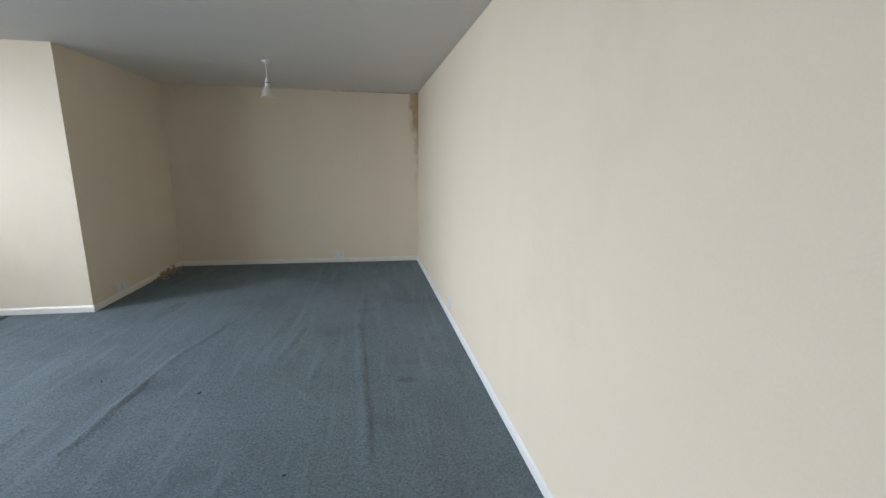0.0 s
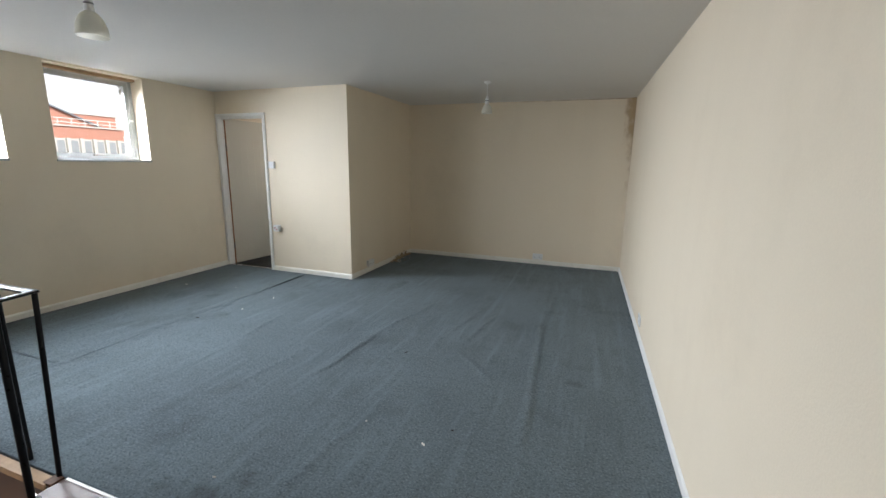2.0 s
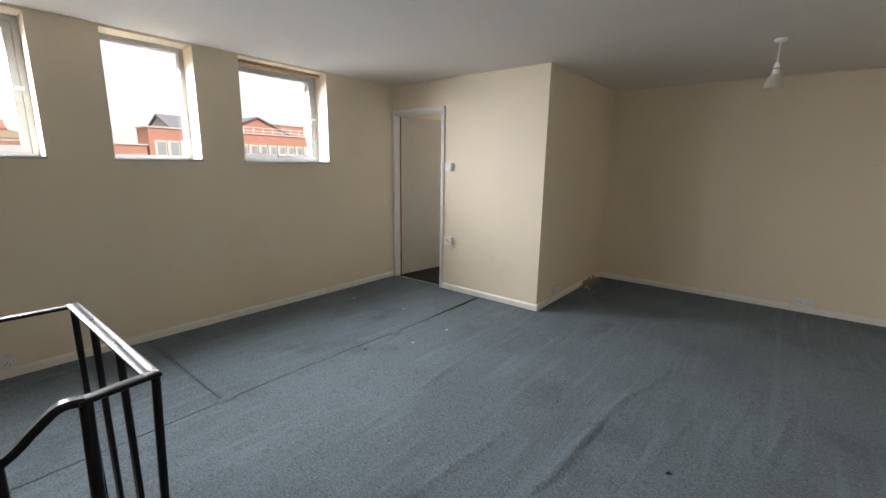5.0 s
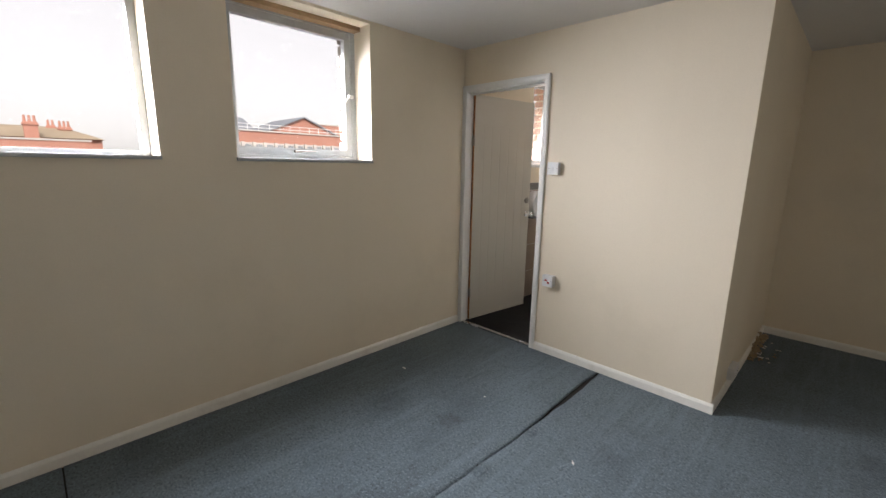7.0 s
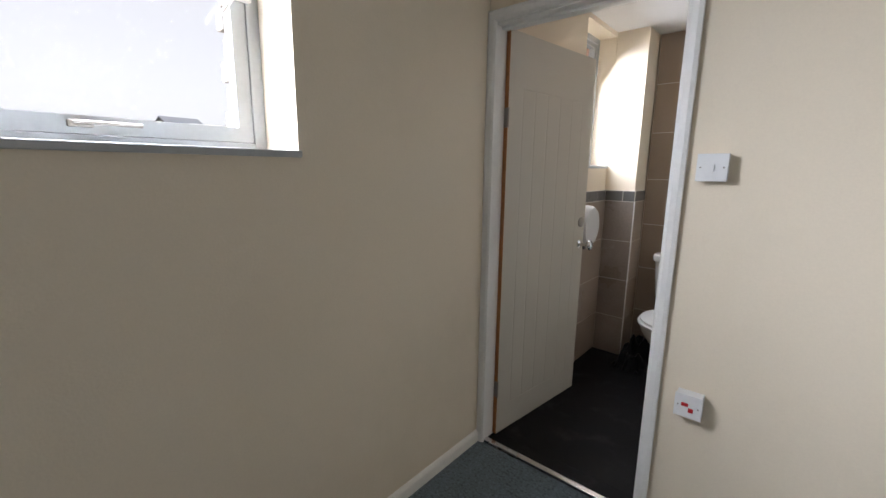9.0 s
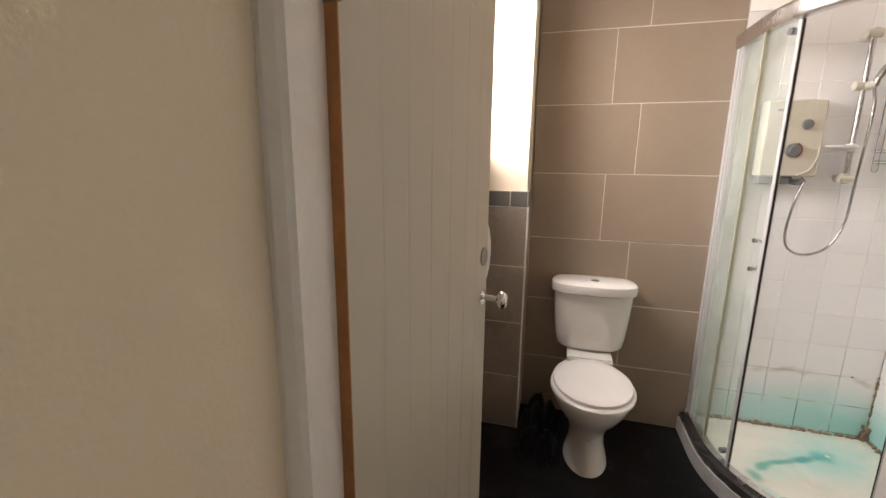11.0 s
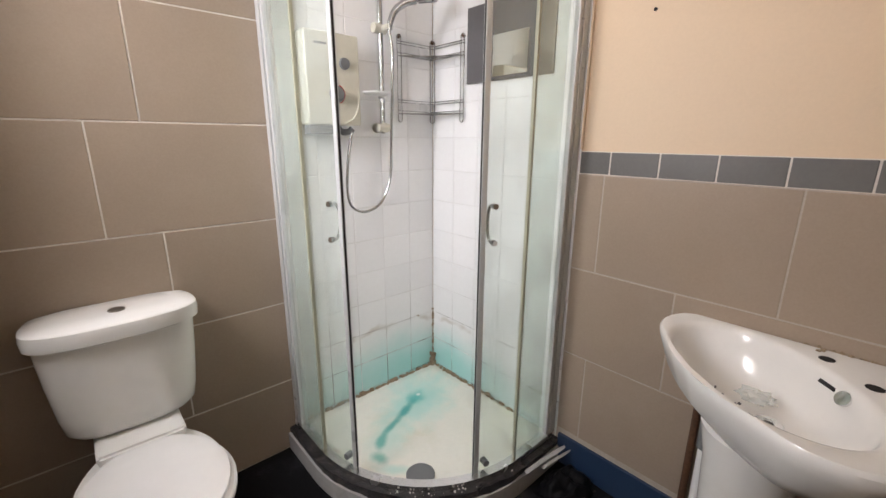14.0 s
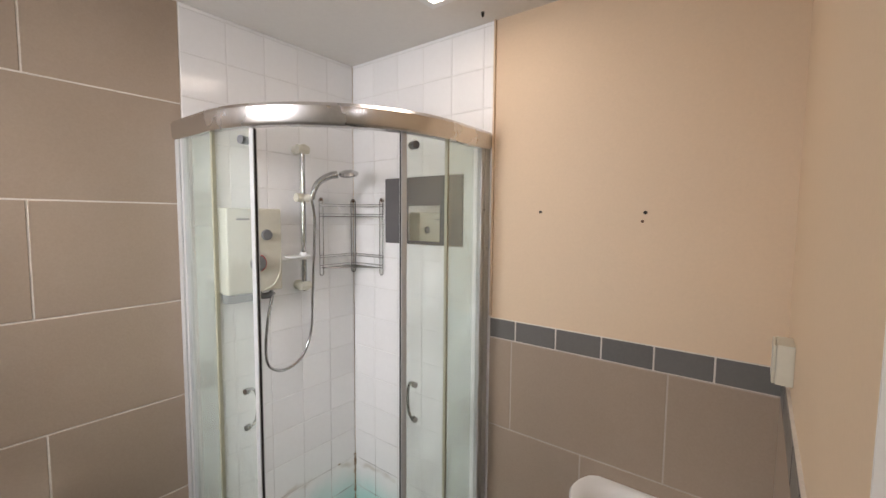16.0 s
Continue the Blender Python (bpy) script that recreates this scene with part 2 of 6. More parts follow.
PLASTIC = surf("white_plastic", (0.78, 0.78, 0.765), 0.35, var=0.03, big=10, grain=60, bump=0.0)
IVORY = surf("ivory_plastic", (0.60, 0.575, 0.48), 0.38, var=0.04, big=9, grain=60, bump=0.0, stain=(0.5, 0.44, 0.3), stain_amt=0.25, stain_scale=12)
GREY_PLASTIC = surf("grey_plastic", (0.16, 0.165, 0.17), 0.4, var=0.05, bump=0.0)
RED = surf("red_plastic", (0.45, 0.02, 0.02), 0.35, var=0.03, bump=0.0)
DARK = surf("dark_void", (0.012, 0.011, 0.010), 0.8, var=0.1, bump=0.0)
CERAMIC = surf("white_ceramic", (0.80, 0.79, 0.755), 0.17, var=0.02, big=4, grain=30, bump=0.0, stain=(0.62, 0.57, 0.47), stain_amt=0.18, stain_scale=5, coat=0.1)
SEAT = surf("white_seat_plastic", (0.84, 0.835, 0.82), 0.16, var=0.02, big=5, grain=30, bump=0.0)
TAUPE = surf("taupe_tile", (0.345, 0.268, 0.204), 0.30, var=0.07, big=3.5, grain=160, bump=0.04, piece=0.05, stain=(0.43, 0.36, 0.30), stain_amt=0.14, stain_scale=4, gloss_var=0.05)
SLATE = surf("grey_brown_tile", (0.295, 0.245, 0.205), 0.30, var=0.14, big=5, grain=60, bump=0.08, piece=0.06, stain=(0.44, 0.40, 0.36), stain_amt=0.6, stain_scale=7)
BORDER = surf("grey_border_tile", (0.135, 0.130, 0.122), 0.32, var=0.08, big=6, grain=120, bump=0.05, piece=0.10)
GROUT = surf("pale_grout", (0.66, 0.61, 0.55), 0.85, var=0.1, big=9, grain=160, bump=0.15, stain=(0.33, 0.27, 0.21), stain_amt=0.5, stain_scale=6)
GROUT_DULL = surf("discoloured_grout", (0.45, 0.39, 0.33), 0.85, var=0.12, big=9, grain=160, bump=0.15, stain=(0.33, 0.27, 0.21), stain_amt=0.5, stain_scale=6)
WHITE_TILE = surf("white_glazed_tile", (0.86, 0.86, 0.855), 0.15, var=0.02, big=2, grain=60, bump=0.02, piece=0.025)
k = Nodes(WHITE_TILE)
px, py, pz = k.xyz()
wob = k.math("ADD", pz, k.math("MULTIPLY", k.noise(4, 3), 0.22))
near = k.math("MULTIPLY", k.ramp(px, IX - 1.0, IX - 0.15, 0.45, 1.0), k.ramp(py, IN - 0.75, IN - 0.15, 0.25, 1.0))
k.tint(k.math("MULTIPLY", k.math("MULTIPLY", k.ramp(wob, 0.53, 0.25), near), 0.80), (0.26, 0.66, 0.62))
rust = k.math("MULTIPLY", k.ramp(k.math("ABSOLUTE", k.math("SUBTRACT", wob, 0.525)), 0.022, 0.0), k.ramp(k.noise(6, 5), 0.42, 0.62))
k.tint(k.math("MULTIPLY", rust, 0.4), (0.38, 0.30, 0.2))
WHITE_GROUT = surf("stained_white_grout", (0.77, 0.765, 0.75), 0.85, var=0.06, big=8, grain=120, bump=0.1, stain=(0.45, 0.40, 0.34), stain_amt=0.35, stain_scale=5)
k = Nodes(WHITE_GROUT)
k.tint(k.math("MULTIPLY", k.ramp(k.xyz()[2], 0.66, 0.25), k.ramp(k.noise(7, 6), 0.36, 0.62)), (0.085, 0.045, 0.022))
TRAY = surf("stained_cream_tray", (0.83, 0.82, 0.73), 0.22, var=0.03, big=5, grain=60, bump=0.02, stain=(0.62, 0.60, 0.42), stain_amt=0.45, stain_scale=4)
MASTIC = surf("mouldy_sealant", (0.34, 0.25, 0.16), 0.75, var=0.4, big=25, grain=160, bump=0.5, stain=(0.045, 0.026, 0.014), stain_amt=1.0, stain_scale=26)
GRIME = surf("black_grimy_trim", (0.018, 0.017, 0.018), 0.30, var=0.4, big=20, grain=180, bump=0.5, stain=(0.24, 0.20, 0.17), stain_amt=0.5, stain_scale=26)
VINYL = surf("black_vinyl_floor", (0.007, 0.007, 0.008), 0.46, var=0.3, big=6, grain=120, bump=0.1, stain=(0.075, 0.075, 0.08), stain_amt=0.40, stain_scale=6, spec=0.14)
EDGE_STRIP = surf("scuffed_grey_plastic", (0.47, 0.455, 0.44), 0.32, var=0.10, big=12, grain=60, bump=0.05, stain=(0.16, 0.15, 0.14), stain_amt=0.5, stain_scale=11)
SILL = surf("weathered_sill_paint", (0.46, 0.47, 0.47), 0.4, var=0.06, big=6, grain=60, bump=0.05, stain=(0.30, 0.29, 0.27), stain_amt=0.3, stain_scale=7)
NAVY = surf("navy_paint", (0.018, 0.040, 0.085), 0.42, var=0.1, big=8, grain=80, bump=0.04)
BAG = surf("black_plastic_sheet", (0.006, 0.006, 0.007), 0.5, var=0.2, big=10, grain=60, bump=0.1, spec=0.12)
PANEL = surf("dark_grey_panel", (0.125, 0.120, 0.125), 0.22, var=0.06, big=4, grain=60, bump=0.02)
SHADE = surf("milky_glass_shade", (0.70, 0.67, 0.60), 0.22, var=0.04, big=9, grain=40, bump=0.0)
k = Nodes(SHADE)
tl = k.n.new("ShaderNodeBsdfTranslucent")
tl.inputs[0].default_value = (0.93, 0.92, 0.87, 1)
mxs = k.n.new("ShaderNodeMixShader")
mxs.inputs[0].default_value = 0.7
k.l.new(k.b.outputs[0], mxs.inputs[1])
k.l.new(tl.outputs[0], mxs.inputs[2])
k.l.new(mxs.outputs[0], [x for x in k.n if x.bl_idname == "ShaderNodeOutputMaterial"][0].inputs["Surface"])
CRUMBS = surf("crumbled_plaster", (0.36, 0.27, 0.17), 0.9, var=0.4, big=40, grain=160, bump=0.3, stain=(0.70, 0.64, 0.54), stain_amt=0.6, stain_scale=30)
PAPER = surf("scrap_paper", (0.75, 0.73, 0.68), 0.8, var=0.05, bump=0.0)
RUSTY = surf("rusty_pipe", (0.10, 0.045, 0.022), 0.7, var=0.4, big=20, grain=90, bump=0.2)
BRICK = surf("red_brick", (0.40, 0.19, 0.135), 0.85, var=0.15, big=0.4, grain=9, bump=0.1)
BRICK_PALE = surf("pale_painted_brick", (0.24, 0.20, 0.165), 0.8, var=0.15, big=6, grain=50, bump=0.3, piece=0.1)
BRICK_PINK = surf("weathered_pink_brick", (0.55, 0.33, 0.24), 0.85, var=0.15, big=6, grain=60, bump=0.3, piece=0.12)
RENDER_WALL = surf("pale_concrete", (0.50, 0.475, 0.43), 0.85, var=0.08, big=0.5, grain=5, bump=0.05)
ROOF = surf("grey_slate_roof", (0.17, 0.185, 0.205), 0.7, var=0.12, big=0.6, grain=6, bump=0.1)
ROOF_TILE = surf("lichened_roof_tile", (0.27, 0.21, 0.14), 0.8, var=0.25, big=0.5, grain=5, bump=0.1)
FAR_GLASS = surf("far_window_glass", (0.27, 0.29, 0.30), 0.12, var=0.1, big=0.6, grain=3, bump=0.0)
TARMAC = surf("tarmac", (0.05, 0.05, 0.052), 0.9, var=0.15, big=0.2, grain=8, bump=0.1)

MIRROR = bpy.data.materials.new("mirror")
MIRROR.use_nodes = True
MIRROR.node_tree.nodes["Principled BSDF"].inputs["Metallic"].default_value = 1.0
MIRROR.node_tree.nodes["Principled BSDF"].inputs["Roughness"].default_value = 0.03
MIRROR.node_tree.nodes["Principled BSDF"].inputs["Base Color"].default_value = (0.8, 0.8, 0.78, 1)


def glass(name, col, rough, haze):
    """Thin clear glass: mostly see-through, a sharp gloss, and a little soft haze of dirt or scale."""
    m = bpy.data.materials.new(name)
    m.use_nodes = True
    n, l = m.node_tree.nodes, m.node_tree.links
    n.remove(n["Principled BSDF"])
    out = [x for x in n if x.bl_idname == "ShaderNodeOutputMaterial"][0]
    tr, gl, df = n.new("ShaderNodeBsdfTransparent"), n.new("ShaderNodeBsdfGlossy"), n.new("ShaderNodeBsdfDiffuse")
    tr.inputs[0].default_value = (*col, 1)
    gl.inputs["Roughness"].default_value = rough
    df.inputs[0].default_value = (0.80, 0.86, 0.82, 1)
    lw = n.new("ShaderNodeLayerWeight")
    lw.inputs["Blend"].default_value = 0.5
    pw = n.new("ShaderNodeMath")
    pw.operation, pw.inputs[1].default_value = "POWER", 4.0
    l.new(lw.outputs["Facing"], pw.inputs[0])
    fr = n.new("ShaderNodeMapRange")
    fr.inputs["To Min"].default_value, fr.inputs["To Max"].default_value = 0.03, 0.6
    l.new(pw.outputs[0], fr.inputs["Value"])
    m1, m2 = n.new("ShaderNodeMixShader"), n.new("ShaderNodeMixShader")
    nz = n.new("ShaderNodeTexNoise")
    nz.inputs["Scale"].default_value, nz.inputs["Detail"].default_value = 5.0, 6
    geo = n.new("ShaderNodeNewGeometry")
    l.new(geo.outputs["Position"], nz.inputs["Vector"])
    mr = n.new("ShaderNodeMapRange")
    mr.inputs["From Min"].default_value, mr.inputs["From Max"].default_value = 0.3, 0.7
    mr.inputs["To Min"].default_value, mr.inputs["To Max"].default_value = haze * 0.5, haze * 1.5
    l.new(nz.outputs[0], mr.inputs["Value"])
    l.new(mr.outputs[0], m1.inputs[0])
    l.new(tr.outputs[0], m1.inputs[1])
    l.new(df.outputs[0], m1.inputs[2])
    l.new(fr.outputs[0], m2.inputs[0])
    l.new(m1.outputs[0], m2.inputs[1])
    l.new(gl.outputs[0], m2.inputs[2])
    l.new(m2.outputs[0], out.inputs["Surface"])
    return m


PANE = glass("window_glass", (0.985, 0.99, 0.985), 0.02, 0.0)
SHOWER_GLASS = glass("shower_glass", (0.955, 0.990, 0.970), 0.03, 0.10)

LAMP_GLOW = bpy.data.materials.new("lit_diffuser")
LAMP_GLOW.use_nodes = True
bs = LAMP_GLOW.node_tree.nodes["Principled BSDF"]
bs.inputs["Base Color"].default_value = (0.9, 0.85, 0.75, 1)
bs.inputs["Emission Color"].default_value = (1.0, 0.92, 0.80, 1)
bs.inputs["Emission Strength"].default_value = BATH_LAMP


# ---- mesh helpers ----
def thing(name, at, label, category, group="", kind=""):
    ob = new(name)
    ob.location = at
    ob.empty_display_size = 0.1
    return tagged(ob, label, category, group, kind)


def origin(ob):
    p = Vector(ob.location)
    while ob.parent:
        ob = ob.parent
        p += Vector(ob.location)
    return p


def part(name, bm, material, parent=None, label="", smooth=False, local=False, kind=""):
    """Link a bmesh as one mesh object; its points are given in the world unless local."""
    me = bpy.data.meshes.new(name)
    if parent and not local:
        bmesh.ops.translate(bm, vec=-origin(parent), verts=bm.verts)
    bmesh.ops.recalc_face_normals(bm, faces=bm.faces)
    bm.to_mesh(me)
    bm.free()
    me.materials.append(material)
    if smooth:
        for p in me.polygons:
            p.use_smooth = True
        me.set_sharp_from_angle(angle=radians(38))
    ob = new(name, me)
    ob.parent = parent
    if label:
        ob["label"] = label
    if kind:
        ob["kind"] = kind
    if material.name == "shower_glass":
        ob.visible_shadow = False
    return ob


def structure(name, bm, material, label, category, smooth=False):
    return tagged(part(name, bm, material, smooth=smooth), label, category, "", "structure")


def box(bm, x0, y0, z0, x1, y1, z1, bevel=0.0, seg=2):
    r = bmesh.ops.create_cube(bm, size=1)
    for v in r["verts"]:
        v.co = Vector(((x0 + x1) / 2 + v.co.x * (x1 - x0), (y0 + y1) / 2 + v.co.y * (y1 - y0), (z0 + z1) / 2 + v.co.z * (z1 - z0)))
    if bevel:
        edges = {e for v in r["verts"] for e in v.link_edges}
        bmesh.ops.bevel(bm, geom=list(edges), offset=bevel, segments=seg, affect="EDGES", profile=0.7)
    return bm


def slab(x0, y0, z0, x1, y1, z1, bevel=0.0, seg=2):
    return box(bmesh.new(), x0, y0, z0, x1, y1, z1, bevel, seg)


def loft(bm, rings, cap0=True, cap1=True):
    vs = [[bm.verts.new(p) for p in ring] for ring in rings]
    n = len(vs[0])
    for a, b in zip(vs, vs[1:]):
        for i in range(n):
            bm.faces.new((a[i], a[(i + 1) % n], b[(i + 1) % n], b[i]))
    if cap0:
        bm.faces.new(list(reversed(vs[0])))
    if cap1:
        bm.faces.new(vs[-1])
    return bm


def lathe(bm, profile, centre, n=28, axis="z"):
    """Turn (radius, height) pairs about an axis through centre."""
    c = Vector(centre)
    rings = []
    for r, h in profile:
        ring = []
        for i in range(n):
            a = 2 * math.pi * i / n
            u, v = max(r, 1e-4) * math.cos(a), max(r, 1e-4) * math.sin(a)
            ring.append(c + {"z": Vector((u, v, h)), "y": Vector((u, h, v)), "x": Vector((h, u, v))}[axis])
        rings.append(ring)
    return loft(bm, rings)


def smooth_path(points, steps=8):
    """A smooth line through points."""
    P = [Vector(p) for p in points]
    P = [2 * P[0] - P[1]] + P + [2 * P[-1] - P[-2]]
    out = []
    for i in range(1, len(P) - 2):
        a, b, c, d = P[i - 1:i + 3]
        for s in range(steps):
            t = s / steps
            out.append(0.5 * ((2 * b) + (c - a) * t + (2 * a - 5 * b + 4 * c - d) * t * t + (3 * b - a - 3 * c + d) * t ** 3))
    return out + [P[-2]]


def tube(bm, pts, r, n=10):
    pts = [Vector(p) for p in pts]
    rings, up = [], None
    for i, p in enumerate(pts):
        d = (pts[min(i + 1, len(pts) - 1)] - pts[max(i - 1, 0)]).normalized()
        if up is None:
            up = d.orthogonal().normalized()
        up = (up - d * up.dot(d)).normalized()
        side = d.cross(up)
        rr = r[i] if isinstance(r, (list, tuple)) else r
        rings.append([p + rr * (math.cos(2 * math.pi * k / n) * up + math.sin(2 * math.pi * k / n) * side) for k in range(n)])
    return loft(bm, rings)


def rod(p0, p1, r, n=12):
    return tube(bmesh.new(), [p0, p1], r, n)


def wall_mesh(axis, a0, a1, u0, u1, z0, z1, holes=()):
    """A wall with through openings. axis: the way across it ('x' or 'y'); a0..a1 its thickness; holes: (u0, u1, z0, z1)."""
    us = sorted({u0, u1, *[h[0] for h in holes], *[h[1] for h in holes]})
    zs = sorted({z0, z1, *[h[2] for h in holes], *[h[3] for h in holes]})
    bm = bmesh.new()
    at = (lambda a, u, z: Vector((a, u, z))) if axis == "x" else (lambda a, u, z: Vector((u, a, z)))

    def full(i, j):
        if not (0 <= i < len(us) - 1 and 0 <= j < len(zs) - 1):
            return False
        cu, cz = (us[i] + us[i + 1]) / 2, (zs[j] + zs[j + 1]) / 2
        return not any(h[0] < cu < h[1] and h[2] < cz < h[3] for h in holes)

    def quad(*p):
        bm.faces.new([bm.verts.new(at(*q)) for q in p])

    for i in range(len(us) - 1):
        for j in range(len(zs) - 1):
            if not full(i, j):
                continue
            ua, ub, za, zb = us[i], us[i + 1], zs[j], zs[j + 1]
            quad((a0, ua, za), (a0, ub, za), (a0, ub, zb), (a0, ua, zb))
            quad((a1, ua, za), (a1, ua, zb), (a1, ub, zb), (a1, ub, za))
            for di, dj, e in ((-1, 0, ((ua, za), (ua, zb))), (1, 0, ((ub, zb), (ub, za))), (0, -1, ((ub, za), (ua, za))), (0, 1, ((ua, zb), (ub, zb)))):
                if not full(i + di, j + dj):
                    quad((a0, *e[0]), (a0, *e[1]), (a1, *e[1]), (a1, *e[0]))
    bmesh.ops.remove_doubles(bm, verts=bm.verts, dist=1e-5)
    return bm


# ---- the large structure ----
def east(y, z=0.0):
    """The east wall runs a little out of square."""
    return XE + 0.018 * (YN - y) + 0.011 * (z / ZC) * (YN - y)


bm = wall_mesh("x", XE, XE + 0.25, YS - 0.25, YN + 0.25, -0.3, ZC + 0.2)
for v in bm.verts:
    v.co.x += east(v.co.y, v.co.z) - XE
structure("wall_east", bm, CREAM, "cream painted plain plaster wall, scuffed", "wall")
structure("wall_north", wall_mesh("y", YN, YN + 0.25, XW - 0.3, XE + 0.02, -0.3, ZC + 0.2), CREAM, "cream painted wall with brown damp at its corner", "wall")
structure("wall_south", wall_mesh("y", YS - 0.25, YS, XW - 0.3, XE + 0.35, -0.3, ZC + 0.2), CREAM, "cream painted plain plaster wall", "wall")
structure("wall_west", wall_mesh("x", XW - 0.30, XW, YS, YN, -0.3, ZC + 0.2, [*WINDOWS, BATH_WIN]), CREAM, "cream painted outer wall with a row of high windows", "wall")
structure("wall_box_south", wall_mesh("y", BY, IY, XW, IX, 0.0, ZC, [(DOOR[0] - 0.02, DOOR[1] + 0.02, 0.0, DOOR[2] + 0.02)]), CREAM, "cream painted partition wall with a doorway", "wall")
structure("wall_box_east", wall_mesh("x", IX, BX, BY, YN, 0.0, ZC), CREAM, "cream painted side wall of the washroom", "wall")
structure("ceiling", slab(XW - 0.3, YS - 0.25, ZC, XE + 0.55, YN + 0.25, ZC + 0.2), CEIL, "flat white painted ceiling, slightly grey", "ceiling")

WELL = (-2.62, -1.850, -0.95, 0.790)      # x0, x1, y0, y1 of the stair opening
PLAT = (-1.850, -1.05, 0.02, 0.838)       # brown landing beside it


def floor_mesh(z0, z1):
    """A slab between two heights with the stair opening cut through."""
    bm = bmesh.new()
    x0, x1, y0, y1 = WELL
    for r in ((XW, YS, x0, YN), (x1, YS, XE + 0.2, YN), (x0, YS, x1, y0), (x0, y1, x1, YN)):
        box(bm, r[0], r[1], z0, r[2], r[3], z1)
    return bm


structure("floor", floor_mesh(-0.28, -0.012), UNDERLAY, "dark boarded floor under the carpet", "floor")


def skirting(name, p0, p1, inward, h=0.064, t=0.015, mat=SKIRT):
    """A skirting board with a chamfered top along a wall from p0 to p1."""
    a, b, n = Vector((*p0, 0)), Vector((*p1, 0)), Vector((*inward, 0))
    bm = bmesh.new()
    prof = [(0.0, 0.0), (t, 0.0), (t, h - 0.016), (t * 0.55, h - 0.004), (0.002, h), (0.0, h)]
    loft(bm, [[q + n * d + Vector((0, 0, z)) for d, z in prof] for q in (a, b)])
    structure(name, bm, mat, "cream gloss painted skirting board along the wall", "skirting board")


skirting("baseboard_west", (XW, YS), (XW, BY), (1, 0))
skirting("baseboard_east", (east(YS), YS), (XE, YN), (-1, 0), mat=WHITE_PAINT)
skirting("baseboard_north", (BX, YN), (XE, YN), (0, -1))
skirting("baseboard_box_south", (-3.736, BY), (BX + 0.016, BY), (0, -1))
skirting("baseboard_box_east", (BX, BY), (BX, YN), (1, 0))
skirting("baseboard_south", (XW, YS), (XE, YS), (0, 1))


# ---- carpet: three loose sheets with open seams and ripples ----
RIPPLES = [  # x0, y0, x1, y1, height, width
    (-1.37, 2.12, -1.31, 3.08, 0.0125, 0.034), (-1.33, 3.05, -1.10, 3.95, 0.0055, 0.0323), (-2.36, 2.40, -2.41, 2.98, 0.0083, 0.0323),
    (-0.54, 3.02, -0.42, 3.85, 0.0077, 0.0255), (0.15, 1.70, 0.02, 3.80, 0.0083, 0.0285), (0.03, 3.7, 0.08, 4.7, 0.0055, 0.0323),
    (-0.75, 3.0, -0.62, 3.9, 0.0055, 0.0285), (0.55, 2.6, 0.50, 3.9, 0.0055, 0.0255), (-0.1, 2.4, -0.45, 2.75, 0.0055, 0.0382),
    (-1.8, 1.6, -1.7, 2.5, 0.0055, 0.0382), (-0.9, 0.9, -0.75, 2.0, 0.005, 0.0382), (-2.7, 3.1, -2.9, 3.3, 0.0055, 0.0323),
    (-0.30, 2.55, -0.16, 3.35, 0.0039, 0.022), (-0.48, 2.9, -0.30, 3.6, 0.0033, 0.022), (0.22, 0.9, 0.17, 1.75, 0.0033, 0.022), (0.33, 2.9, 0.28, 3.7, 0.0033, 0.022),
    (-0.65, 1.2, -0.42, 2.3, 0.0028, 0.022), (-0.2, 1.4, -0.12, 2.3, 0.0028, 0.022), (-1.05, 2.5, -0.85, 3.5, 0.0033, 0.0225), (-1.75, 2.7, -1.65, 3.3, 0.0039, 0.0225),
    (-2.05, 2.9, -1.9, 3.4, 0.0039, 0.022), (-0.05, 4.2, 0.0, 5.2, 0.0033, 0.0225), (-2.6, 2.2, -2.5, 2.9, 0.0033, 0.0225), (0.45, 1.2, 0.40, 2.2, 0.0028, 0.022)]


def carpet_height(x, y):
    z = 0.0015 * noise.noise(Vector((x * 2.1, y * 2.1, 3.0))) + 0.0008 * noise.noise(Vector((x * 9, y * 9, 1.0)))
    for x0, y0, x1, y1, h, w in RIPPLES:
        dx, dy = x1 - x0, y1 - y0
        n2 = dx * dx + dy * dy
        t = ((x - x0) * dx + (y - y0) * dy) / n2
        if -0.2 < t < 1.2:
            tt = min(max(t, 0.0), 1.0)
            wob = 0.02 * noise.noise(Vector((t * 4, x0 * 7, y0)))
            d = (dx * (y - y0) - dy * (x - x0)) / math.sqrt(n2) + wob
            fade = math.sin(math.pi * min(max(0.02 + 0.96 * tt, 0.0), 1.0)) ** 0.5
            if abs(d) < 3 * w:
                z += 1.7 * h * fade * math.exp(-(d / (w * 0.55)) ** 2)
    return z


